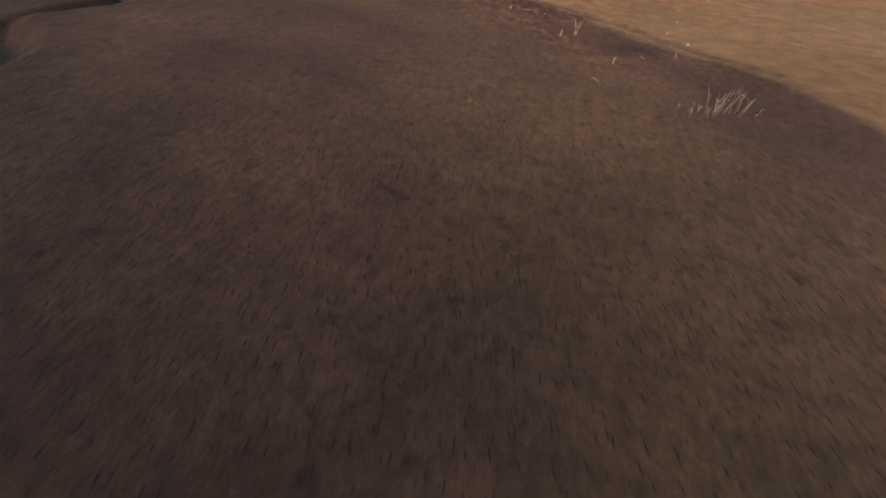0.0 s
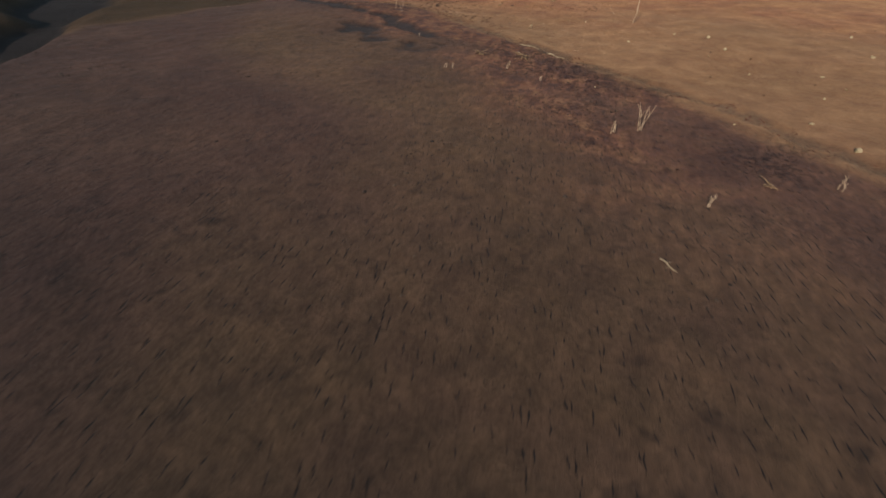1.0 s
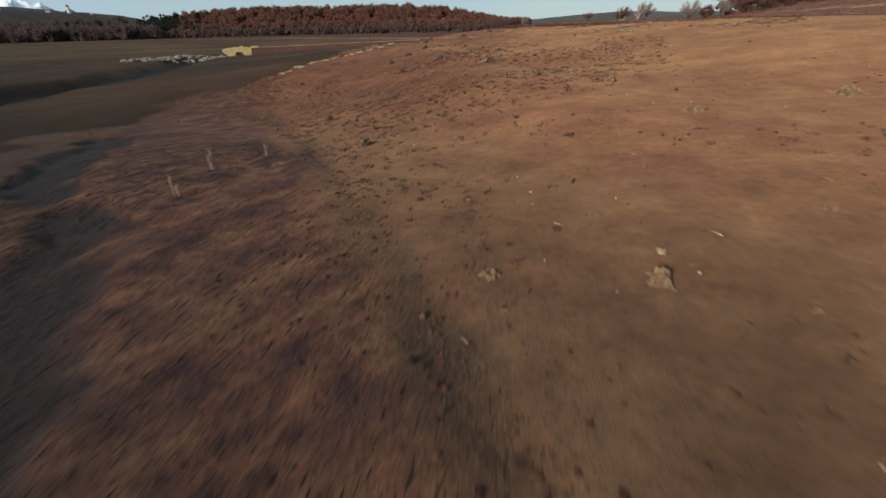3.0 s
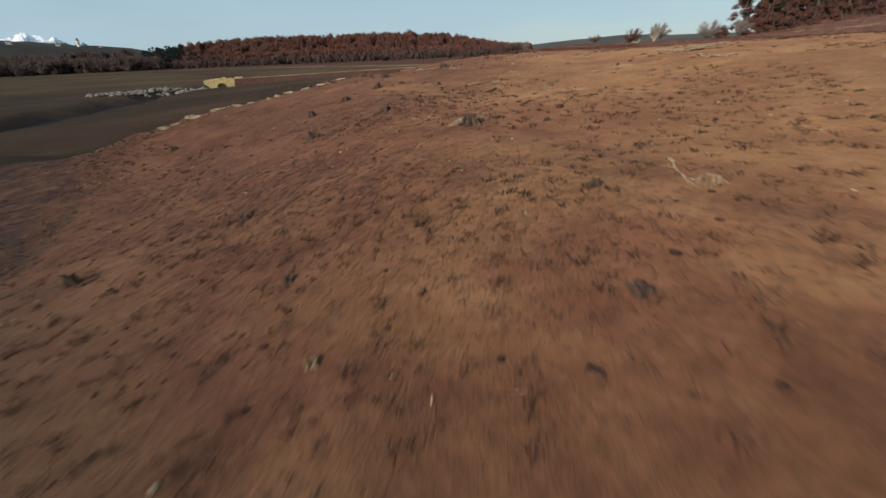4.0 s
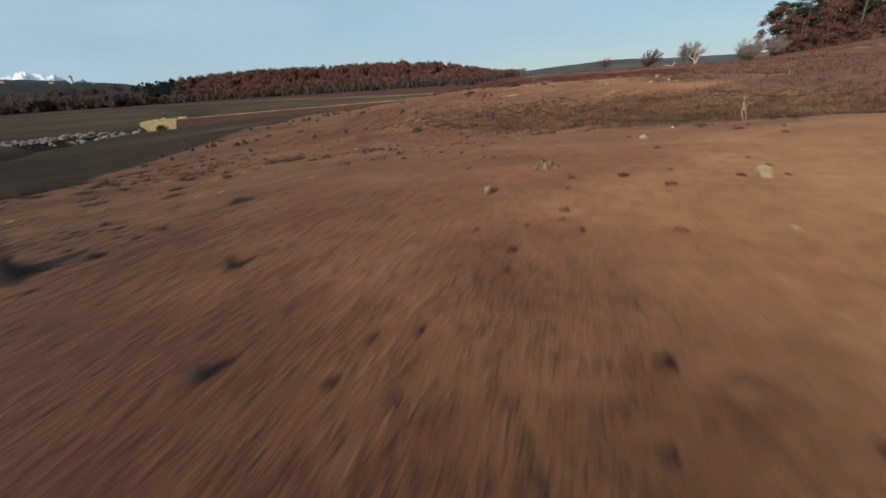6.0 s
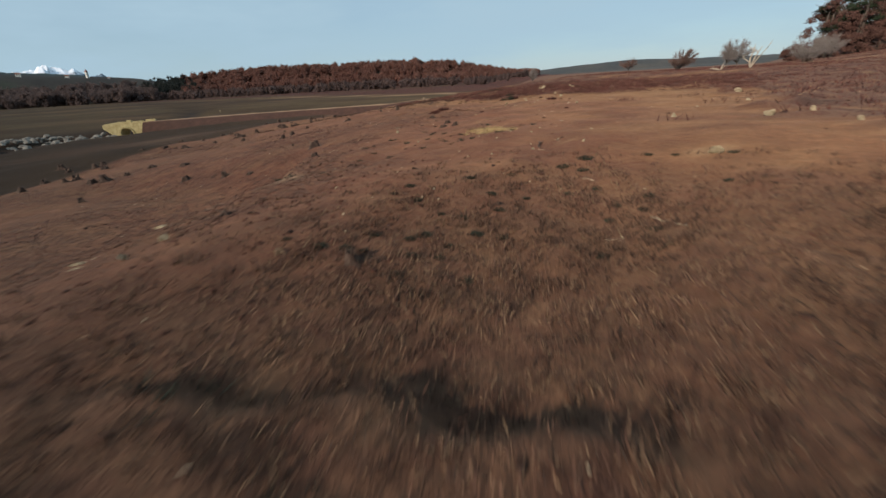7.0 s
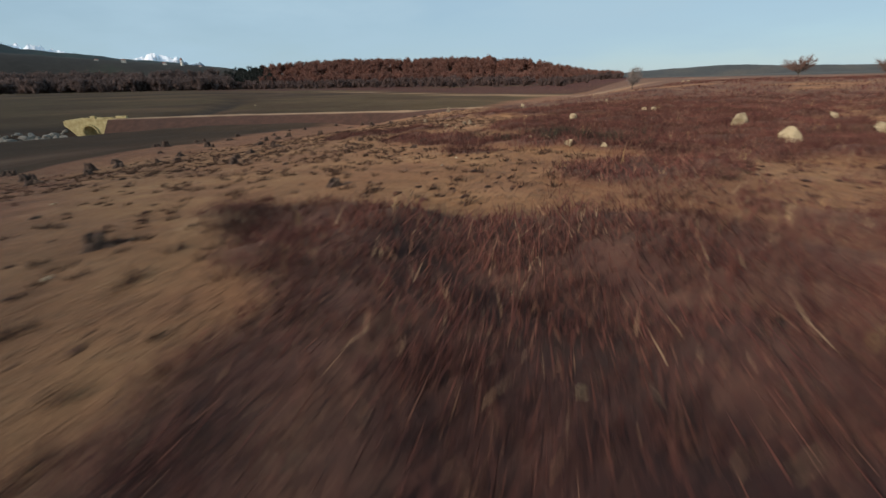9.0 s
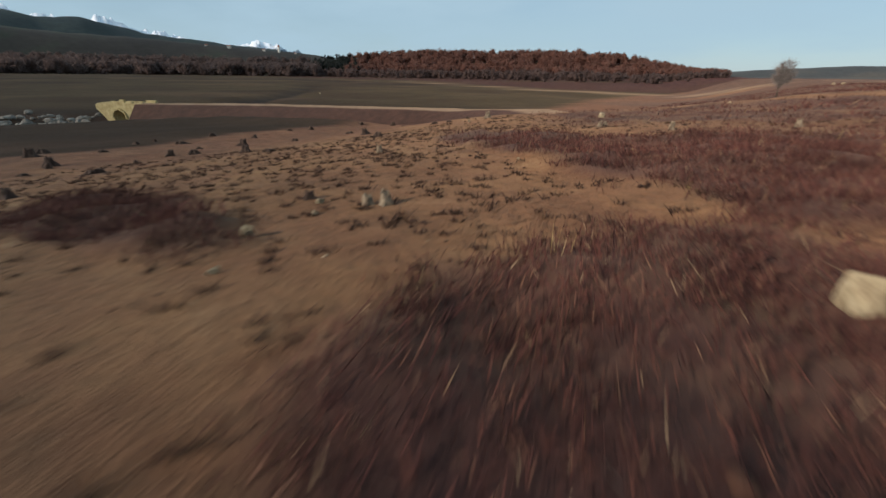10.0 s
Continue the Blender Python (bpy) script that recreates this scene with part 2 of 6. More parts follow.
def zones(x, y):
    """How much of each kind of ground lies at a place, from 0 to 1."""
    x, y = np.asarray(x, float), np.asarray(y, float)
    u = x - np.interp(y, SHORE_Y, SHORE_X)
    w = fbm(x, y, 9, 3, 5)
    far = np.hypot(x + 40, y - 90)
    edge_u = x - np.interp(y, [40, 50, 58, 64, 69, 71, 72.5, 74, 76, 78, 80, 84, 92, 102, 112, 120, 130, 136, 141, 146, 160, 180, 215, 250, 300],
                           [-20, -24, -27.5, -29.5, -29.7, -28.7, -27.4, -26.2, -26, -27.4, -30.5, -38, -50, -58, -62, -67, -71, -73.5, -78, -83, -88, -94, -103, -118, -134])
    green = sstep(0, -1.6, edge_u + 0.7 * w + 4 * sstep(62, 54, y) * (w - 0.3)) * sstep(-8, -24, x + 4 * w)
    side = np.interp(y, [17, 21, 24, 28, 33, 37.3, 39.8, 42, 45, 48.4, 51.6, 61.5, 68, 75], [30, 26, 23, 20, 15.1, 11.4, 7.8, 3.9, -0.7, -4.9, -9.5, -24, -40, -400])
    mud = sstep(0.9, -0.9, x - side + 1.2 * w + 1.3) * (1 - green)
    # red-to-tan line, set partly to put grazing-angle brightness into the colour
    turn_over = np.interp(y, [36, 46, 54, 66, 73, 82, 90, 100, 104, 108, 118, 122, 127], [-4, -5, 0, 14.2, 16.5, 18.3, 29, 36, 33.5, 38, 36, 25, 2])
    sand = sstep(0, 12, u - turn_over + 4 * w) * (1 - mud) * (0.5 + 0.5 * sstep(54, 66, y))
    edge = 0.45 * fbm(x, y, 2.4, 3, 21)
    start = np.interp(x, [-52, -43], [152, 140])
    tan_band = sstep(4.4, 2.4, np.abs(y - 151.8 + 2 * fbm(x, y, 7, 2, 33))) * sstep(-40, -48, x)
    heath = sstep(-2, 8, y - start + 6 * fbm(x, y, 9, 3, 31)) * sstep(14, 26, u) * sstep(-0.75, -0.1, fbm(x, y, 7, 3, 44) + 0.15) * (1 - 0.85 * tan_band)
    for hx, hy, rx, ry, rot in HEATHS:
        c, s = math.cos(radians(rot)), math.sin(radians(rot))
        a, b = ((x - hx) * c + (y - hy) * s) / rx, ((y - hy) * c - (x - hx) * s) / ry
        heath = np.maximum(heath, sstep(-0.3, 0.3, 1 - a * a - b * b + edge))
    # broken growth over the plain east of the flat
    open_plain = sstep(121.5, 124.5, y - 0.35 * np.abs(x + 27) + 1.5 * w) * sstep(-1.5, 1.0, x + np.interp(y, [124, 129, 132.5, 134, 138], [35, 34.5, 35, 38, 40])) * sstep(160, 140, y)
    open_plain = open_plain * (1 - 0.85 * sstep(2.4, 1.6, np.abs(y - 129.0 + 0.5 * w)) * sstep(-34.6, -33.8, x + 0.5 * w))
    heath = np.maximum(heath, open_plain * sstep(-0.35, 0.35, fbm(x, y, 3.2, 3, 37) + 0.34))
    heath = np.maximum(heath, 0.95 * sstep(80, 110, far) * sstep(1, 10, edge_u) * sstep(-0.7, 0.0, fbm(x, y, 22, 3, 46)) * sstep(120, 150, y))
    beyond = y - np.interp(x, [-700, -420, -330, -267, -212, -137, -105, -62, -36], [300, 392, 360, 342, 326, 324, 308, 274, 232])
    heath = np.maximum(heath, 0.85 * sstep(0, 14, beyond + 6 * w) * sstep(-0.9, -0.2, fbm(x, y, 60, 3, 47)) * sstep(-800, -500, x))
    road_off = line_distance(x, y, ROAD)
    green = green * (1 - 0.85 * sstep(9, 4, road_off + w))
    track = 0.7 * sstep(1.9, 0.8, line_distance(x, y, TRACK) / np.where(y > 280, 3.2, 1.0) + 0.5 * w)
    creek = line_distance(x, y, CREEK) + 1.2 * w
    # pale clay bared along the brink of the bay, its sunlit face painted in
    brink = np.interp(y, [84, 91, 94, 97, 101, 107], [-34, -25.6, -26.2, -28.3, -29.8, -34])
    clay = 0.6 * sstep(1.0, 0.0, np.abs(x - brink + 0.6 + 0.9 * fbm(x, y, 1.7, 3, 61)) - 0.9 * fbm(x, y, 1.1, 2, 62)) * sstep(95.5, 99, y + w) * sstep(106, 103, y)
    olive = 0.75 * sstep(-21, -14, u + 4 * w) * sstep(-1, -7, u + 3 * w) * sstep(47, 37, y)
    grassy = sstep(-25.5, -21.5, x + w) * sstep(92.0, 94.5, y + 0.45 * (x + 20) * (x > -20) + w) * sstep(103.5, 98.5, y + 1.2 * w) * sstep(8, -2, x)
    return mud, green, sand, heath, np.maximum(track, clay), creek, olive, grassy, side


def pitted(x, y):
    """Where the soil is loose and dotted with dark clumps, from 0 to 1."""
    mud, green, sand, heath, _, _, _, grassy, side = zones(x, y)
    patch = sstep(-0.55, 0.3, fbm(x, y, 5, 3, 91))
    fringe = sstep(22, 33, y) * sstep(56, 48, y) * sstep(-15, -5, x - side) * sstep(0.8, -0.3, x - side)
    slope = sstep(55, 62, y) * sstep(84, 78, y) * (1 - 0.85 * sand)
    bay = sstep(-24.5, -27.5, x) * sstep(86, 92, y) * sstep(120, 112, y) * (1 - 0.55 * sand) * 0.9 * (1 - sstep(102, 105, y) * sstep(-30.5, -28.5, x))
    flat = 0.4 * sstep(116, 124, y) * (1 - heath)
    out = np.maximum.reduce([fringe, slope, bay, flat, 0.9 * grassy, 0.04 + 0 * x])
    return out * (0.25 + 0.75 * patch) * (1 - green)


def relief(x, y):
    """The ground as it is built, with lumps, tussocks and the creek's bed."""
    x, y = np.asarray(x, float), np.asarray(y, float)
    mud, green, sand, heath, way, creek, _, grassy, _ = zones(x, y)
    near = sstep(140, 60, np.hypot(x + 18, y - 80))
    soil = (1 - mud) * (1 - green)
    z = land(x, y)
    small = sstep(60, 20, y)
    z = z + 0.7 * sstep(16, 5, line_distance(x, y, ROAD)) * sstep(-126, -112, x) * green
    z = z - 0.9 * sstep(7, 3, np.hypot(x + 133.2, y - 139.9)) - (1.5 - 0.8 * small) * sstep(7.5 - 5.6 * small, 3.0 - 2.4 * small, creek)
    z = z + near * (0.05 * fbm(x, y, 3.1, 3, 3) + soil * (1 - 0.75 * sand) * 0.06 * fbm(x + 0.3 * y, 0.6 * y, 0.75, 2, 8) * sstep(-0.6, 0.5, fbm(x, y, 6, 2, 9)))
    rut = line_distance(x, y, RUT) + 0.25 * fbm(x, y, 1.2, 2, 54)
    bog = np.minimum(line_distance(x, y, BOG), line_distance(x, y, BOG_LOWER)) + 0.8 * fbm(x, y, 1.3, 3, 53)
    z = z - near * (0.07 * sstep(0.5, 0.1, rut) + 0.16 * sstep(0.9, 0.1, bog))
    z = z + near * heath * (0.13 * fbm(x, y, 1.1, 2, 12) + 0.09 + 0.08 * fbm(x, y, 3.5, 2, 13))
    z = z + near * (mud * 0.022 * fbm(x, y, 0.7, 2, 15) + grassy * 0.05 * fbm(x, y, 0.6, 2, 17))
    z = z + (1 - near) * 0.3 * fbm(x, y, 24, 3, 2) * sstep(30, 120, np.hypot(x + 18, y - 80))
    return z


def z_at(x, y):
    return float(relief(x, y))


def mesh_object(name, verts, faces, material=None, smooth=True):
    me = bpy.data.meshes.new(name)
    me.from_pydata([tuple(v) for v in verts], [], [tuple(q) for q in faces])
    if material:
        me.materials.append(material)
    if smooth:
        me.shade_smooth()
    return new(name, me)


def grid_axis(lo, hi, step, reach):
    fine = list(np.arange(lo, hi + step / 2, step))
    out, d, v = [], step, hi
    while v < reach:
        d = min(d * 1.085, 160)
        v += d
        out.append(v)
    low, d, v = [], step, lo
    while v > -reach:
        d = min(d * 1.085, 160)
        v -= d
        low.append(v)
    return np.array(low[::-1] + fine + out)


# ---- ground material ----
def ground_material():
    m = Mat("bare_ground", 0.95)
    big, mid, fine, grit = m.noise(0.12, 4), m.noise(0.9, 5, 0.65), m.noise(7, 5, 0.7), m.noise(45, 3, 0.7)
    red = m.ramp(mid, (0.3, (0.060, 0.0205, 0.0135)), (0.5, (0.096, 0.0345, 0.0205)), (0.72, (0.142, 0.060, 0.034)))
    tan = m.ramp(mid, (0.3, (0.134, 0.0605, 0.0285)), (0.55, (0.176, 0.090, 0.042)), (0.75, (0.218, 0.123, 0.062)))
    patch = m.ramp(m.noise(0.33, 4, 0.6, (1.0, 1.5, 1.0)), (0.40, 0.0), (0.60, 1.0))
    share = m.calc("ADD", m.calc("MULTIPLY", m.attr("sand"), 0.75), m.calc("MULTIPLY", m.calc("SUBTRACT", patch, 0.55), 0.5), True)
    soil = m.mix(share, red, tan)
    # low shore browner and darker: its dimmer light is put into the soil colour
    soil = m.mix(m.attr("dulled"), soil, m.ramp(mid, (0.3, (0.070, 0.036, 0.020)), (0.55, (0.108, 0.060, 0.033)), (0.75, (0.145, 0.088, 0.050))))
    mudc = m.ramp(m.noise(0.16, 4, 0.55), (0.32, (0.036, 0.0185, 0.0150)), (0.5, (0.050, 0.0260, 0.0195)), (0.7, (0.066, 0.0350, 0.0245)))
    mudc = m.mix(m.calc("MULTIPLY", m.attr("olive"), m.ramp(m.noise(0.3, 4), (0.3, 0.45), (0.6, 1.0))), mudc, m.ramp(mid, (0.3, (0.049, 0.0285, 0.0170)), (0.7, (0.078, 0.045, 0.0245))))
    mudc = m.mix(m.attr("fringe"), mudc, m.ramp(m.noise(1.1, 5, 0.65, (1.5, 0.8, 1.0)), (0.36, (0.045, 0.022, 0.019)), (0.5, (0.090, 0.040, 0.025)), (0.68, (0.148, 0.076, 0.041))))
    mudc = m.mix(0.75, mudc, m.ramp(m.noise(2.4, 5, 0.68, (1.7, 0.8, 1.0)), (0.36, 0.74), (0.5, 1.04), (0.66, 1.42)), "MULTIPLY")
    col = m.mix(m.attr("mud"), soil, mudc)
    bands = m.ramp(m.noise(0.05, 6, 0.62, (1.0, 0.55, 1.0)), (0.36, (0.0270, 0.0185, 0.0130)), (0.48, (0.038, 0.0255, 0.0165)), (0.58, (0.053, 0.0325, 0.0215)), (0.72, (0.080, 0.053, 0.036)))
    meadow = m.ramp(m.noise(0.02, 5, 0.6), (0.36, (0.047, 0.0305, 0.0185)), (0.5, (0.060, 0.0425, 0.0230)), (0.64, (0.082, 0.0520, 0.0310)))
    col = m.mix(m.attr("green"), col, m.mix(m.attr("meadow"), bands, meadow))
    heathc = m.ramp(m.noise(0.5, 6, 0.72), (0.32, (0.025, 0.0105, 0.012)), (0.5, (0.054, 0.023, 0.020)), (0.63, (0.090, 0.044, 0.031)), (0.76, (0.155, 0.094, 0.055)))
    col = m.mix(m.attr("heath"), col, heathc)
    col = m.mix(m.calc("MULTIPLY", m.attr("grassy"), 0.55), col, m.ramp(m.noise(1.6, 5, 0.7), (0.35, (0.050, 0.026, 0.018)), (0.65, (0.125, 0.072, 0.040))))
    col = m.mix(m.attr("way"), col, (0.26, 0.175, 0.11))
    # pale washed spots round the stumps on the sand
    wash = m.calc("MULTIPLY", m.ramp(m.noise(0.42, 3, 0.5, (0.7, 1.3, 1.0)), (0.66, 0.0), (0.74, 1.0)), m.attr("sand"))
    col = m.mix(m.calc("MAXIMUM", m.calc("MULTIPLY", wash, 0.3), m.calc("MULTIPLY", m.attr("wash"), 0.4)), col, (0.25, 0.165, 0.090))
    # dark clumps of dead moss and loosened damp soil, larger and smaller
    clump = m.ramp(m.noise(2.6, 4, 0.6, (1.5, 1.0, 1.0)), (0.53, 0.0), (0.62, 1.0))
    dots = m.ramp(m.noise(6.5, 3, 0.55, (1.35, 1.0, 1.0)), (0.555, 0.0), (0.64, 1.0))
    pits = m.calc("MULTIPLY", m.calc("MAXIMUM", clump, dots), m.attr("pitted"))
    col = m.mix(m.calc("MULTIPLY", pits, 0.82), col, m.mix(1.0, col, (0.34, 0.31, 0.37), "MULTIPLY"))
    # single soft dark stains on the open mud
    stain = m.calc("MULTIPLY", m.ramp(m.noise(1.7, 3, 0.55), (0.60, 0.0), (0.70, 1.0)), m.attr("mud"))
    col = m.mix(m.calc("MULTIPLY", stain, 0.55), col, m.mix(1.0, col, (0.35, 0.36, 0.42), "MULTIPLY"))
    col = m.mix(m.attr("wet_shade"), col, (0.014, 0.013, 0.015))
    speck = m.ramp(fine, (0.3, 0.66), (0.5, 1.0), (0.72, 1.24))
    col = m.mix(m.calc("SUBTRACT", 0.85, m.calc("MULTIPLY", m.attr("mud"), 0.45)), col, speck, "MULTIPLY")
    broad = m.ramp(big, (0.3, 0.8), (0.7, 1.15))
    col = m.mix(0.8, col, broad, "MULTIPLY")
    # short drying cracks in the mud, one to a cell, most of them along the slope
    cell = m.node("ShaderNodeTexVoronoi", Scale=1.0)
    cell.voronoi_dimensions = "2D"
    drawn = m.node("ShaderNodeMapping", Scale=(5.6, 2.2, 1.0))
    m.link(m.c.outputs["Object"], drawn.inputs["Vector"])
    m.link(drawn.outputs["Vector"], cell.inputs["Vector"])
    off = m.node("ShaderNodeVectorMath")
    off.operation = "SUBTRACT"
    m.link(drawn.outputs["Vector"], off.inputs[0])
    m.link(cell.outputs["Position"], off.inputs[1])
    axes, dice = m.node("ShaderNodeSeparateXYZ"), m.node("ShaderNodeSeparateColor")
    m.link(off.outputs["Vector"], axes.inputs["Vector"])
    m.link(cell.outputs["Color"], dice.inputs["Color"])
    dx, dy = m.calc("MULTIPLY", axes.outputs["X"], 1 / 5.6), m.calc("MULTIPLY", axes.outputs["Y"], 1 / 2.2)
    slant = m.calc("ADD", 0.12, m.calc("MULTIPLY", dice.outputs["Red"], 0.4))
    dx = m.calc("ADD", m.calc("ADD", dx, m.calc("MULTIPLY", dy, slant)), m.calc("MULTIPLY", m.calc("SUBTRACT", m.noise(9, 3), 0.5), 0.09))
    long = m.calc("MULTIPLY", m.ramp(dice.outputs["Green"], (0.35, 0.0), (0.95, 1.0)), m.ramp(m.noise(0.5, 3), (0.36, 0.06), (0.62, 0.34)))
    wide = m.calc("MULTIPLY", m.calc("SUBTRACT", 1.0, m.calc("DIVIDE", m.calc("ABSOLUTE", dy), m.calc("ADD", long, 0.001)), True), 0.018)
    crack = m.calc("SUBTRACT", 1.0, m.calc("DIVIDE", m.calc("ABSOLUTE", dx), m.calc("ADD", wide, 0.0005)), True)
    crack = m.calc("MINIMUM", m.calc("MULTIPLY", crack, 3.0), 1.0)
    crack = m.calc("MULTIPLY", crack, m.attr("mud"))
    col = m.mix(m.calc("MULTIPLY", crack, 0.95), col, (0.009, 0.007, 0.007))
    m.color(col)
    m.link(m.calc("SUBTRACT", 0.2, m.calc("MULTIPLY", m.attr("green"), 0.14)), m.b.inputs["Specular IOR Level"])
    # tinted sheen that brightens the dry soil where the eye grazes it
    dry = m.calc("MULTIPLY", m.calc("SUBTRACT", 1.0, m.attr("mud")), m.calc("SUBTRACT", 1.0, m.attr("green")))
    m.link(m.calc("MULTIPLY", dry, 0.07), m.b.inputs["Sheen Weight"])
    m.b.inputs["Sheen Roughness"].default_value = 0.5
    m.b.inputs["Sheen Tint"].default_value = (0.95, 0.66, 0.34, 1)
    h = m.calc("ADD", m.calc("MULTIPLY", mid, 1.4), m.calc("ADD", m.calc("MULTIPLY", fine, 0.6), m.calc("MULTIPLY", grit, 0.18)))
    h = m.calc("SUBTRACT", h, m.calc("MULTIPLY", crack, 1.2))
    h = m.calc("ADD", h, m.calc("MULTIPLY", pits, 0.9))
    m.bump(h, 1.0, 0.06)
    return m.m


def build_ground():
    xs, ys = grid_axis(-62, 20, 0.18, 4700), grid_axis(0, 160, 0.18, 4700)
    gx, gy = np.meshgrid(xs, ys)
    x, y = gx.ravel(), gy.ravel()
    co = np.stack([x, y, relief(x, y)], 1).astype(np.float32)
    nx, ny = len(xs), len(ys)
    i = (np.arange(ny - 1)[:, None] * nx + np.arange(nx - 1)).ravel()
    quads = np.stack([i, i + 1, i + nx + 1, i + nx], 1).astype(np.int32)
    me = bpy.data.meshes.new("ground")
    me.vertices.add(len(co))
    me.vertices.foreach_set("co", co.ravel())
    me.loops.add(quads.size)
    me.loops.foreach_set("vertex_index", quads.ravel())
    me.polygons.add(len(quads))
    me.polygons.foreach_set("loop_start", np.arange(0, quads.size, 4, dtype=np.int32))
    me.update(calc_edges=True)
    me.shade_smooth()
    mud, green, sand, heath, way, creek, olive, grassy, side = zones(x, y)
    small = sstep(60, 20, y)
    wash = 0 * x
    for hx, hy, rx, ry, rot in WASHES:
        c, s = math.cos(radians(rot)), math.sin(radians(rot))
        a, b = ((x - hx) * c + (y - hy) * s) / rx, ((y - hy) * c - (x - hx) * s) / ry
        wash = np.maximum(wash, sstep(-0.5, 0.7, 1 - a * a - b * b + 0.4 * fbm(x, y, 0.7, 2, 23)))
    # wet creek bed; its dark tone also carries the channel's painted shade
    wet_shade = 0.85 * sstep(5.5 - 4.2 * small, 3.5 - 3.0 * small, creek)
    bog = np.minimum(line_distance(x, y, BOG), line_distance(x, y, BOG_LOWER)) + 0.9 * fbm(x, y, 1.3, 3, 53)
    wet_shade = np.maximum(wet_shade, 0.85 * sstep(0.9, 0.1, bog))
    wet_shade = np.maximum(wet_shade, 0.5 * sstep(0.5, 0.1, line_distance(x, y, RUT) + 0.3 * fbm(x, y, 0.8, 3, 54)) * sstep(-0.6, 0.2, fbm(x, y, 3, 2, 58) + 0.2))
    fringe = sstep(19, 31, y + 4 * fbm(x, y, 6, 2, 57)) * sstep(-16, -7, x - side + 3 * fbm(x, y, 5, 2, 59)) * sstep(-0.7, 0.25, fbm(x, y, 4, 3, 66) + 0.25) * (1 - 0.75 * sstep(-9.5, -6.5, x - side) * sstep(38, 35, y))
    meadow = sstep(105, 150, np.hypot(x + 40, y - 100)) * sstep(3, 14, line_distance(x, y, ROAD)) * sstep(-0.5, 0.2, fbm(x, y, 60, 3, 63) + 0.25)
    for key, val in (("mud", mud), ("green", green), ("sand", sand), ("heath", heath), ("way", way), ("wet_shade", wet_shade), ("olive", olive), ("grassy", grassy), ("pitted", pitted(x, y)), ("fringe", fringe), ("meadow", meadow), ("wash", wash), ("dulled", 0.75 * sstep(57, 46, y + 3 * fbm(x, y, 6, 2, 68)))):
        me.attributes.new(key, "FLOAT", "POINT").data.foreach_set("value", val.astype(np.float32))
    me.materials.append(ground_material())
    return tagged(new("ground", me), "bare reddish shore and cracked mud of a drained reservoir", "ground", kind="structure")


build_ground()


# ---- building helpers ----
def part(name, bm, material, parent=None, label="", smooth=True):
    """Links a bmesh as one mesh object, under a thing or a part."""
    me = bpy.data.meshes.new(name)
    bm.to_mesh(me)
    bm.free()
    me.materials.append(material)
    if smooth:
        me.shade_smooth()
    ob = new(name, me)
    ob.parent = parent
    return tagged(ob, label)


def raw_mesh(name, verts, tris, material, smooth=False):
    """A mesh from large arrays of corners and triangles."""
    verts, tris = np.asarray(verts, np.float32), np.asarray(tris, np.int32)
    me = bpy.data.meshes.new(name)
    me.vertices.add(len(verts))
    me.vertices.foreach_set("co", verts.ravel())
    n = tris.shape[1]
    me.loops.add(tris.size)
    me.loops.foreach_set("vertex_index", tris.ravel())
    me.polygons.add(len(tris))
    me.polygons.foreach_set("loop_start", np.arange(0, tris.size, n, dtype=np.int32))
    me.update(calc_edges=True)
    me.materials.append(material)
    if smooth:
        me.shade_smooth()
    return new(name, me)


def tube(bm, pts, radii, seg=6, rough=0.0, r=None):
    """A tapered, slightly uneven tube along points."""
    r = r or rng
    rings, pts = [], [Vector(p) for p in pts]
    for i, p in enumerate(pts):
        d = (pts[min(i + 1, len(pts) - 1)] - pts[max(i - 1, 0)]).normalized()
        a = d.orthogonal().normalized()
        b = d.cross(a)
        rings.append([bm.verts.new(p + (a * math.cos(k * math.tau / seg) + b * math.sin(k * math.tau / seg)) * radii[i] * (1 + r.uniform(-rough, rough))) for k in range(seg)])
    for p, q in zip(rings, rings[1:]):
        best = min(range(seg), key=lambda s: (p[0].co - q[s].co).length)
        for k in range(seg):
            bm.faces.new((p[k], p[(k + 1) % seg], q[(k + 1 + best) % seg], q[(k + best) % seg]))
    bm.faces.new(rings[0][::-1])
    bm.faces.new(rings[-1])
    return rings


def thing(name, label, category, m=None, group="", kind=""):
    ob = new(name)
    ob.empty_display_size = 0.2
    if m is not None:
        ob.matrix_basis = m
    return tagged(ob, label, category, group, kind)


# ---- materials of the things ----
def wood_material(name, dark, mid, light, scale=9.0):
    m = Mat(name, 0.9)
    grain = m.noise(scale, 6, 0.7, (1, 1, 0.18))
    col = m.ramp(grain, (0.3, dark), (0.52, mid), (0.75, light))
    col = m.mix(0.7, col, m.ramp(m.noise(2.2, 3), (0.3, 0.7), (0.7, 1.2)), "MULTIPLY")
    m.color(col)
    m.bump(grain, 0.8, 0.03)
    return m.m


def stone_material(name, dark, mid, light, scale=3.0):
    m = Mat(name, 0.92)
    n = m.noise(scale, 6, 0.65)
    col = m.ramp(n, (0.3, dark), (0.5, mid), (0.72, light))
    col = m.mix(0.8, col, m.ramp(m.noise(scale * 9, 4, 0.7), (0.32, 0.7), (0.5, 1.0), (0.7, 1.15)), "MULTIPLY")
    info = m.t.nodes.new("ShaderNodeObjectInfo")
    col = m.mix(0.6, col, m.ramp(info.outputs["Random"], (0.0, 0.72), (1.0, 1.2)), "MULTIPLY")
    m.color(col)
    m.bump(m.noise(scale * 5, 6, 0.7), 0.8, 0.06)
    return m.m


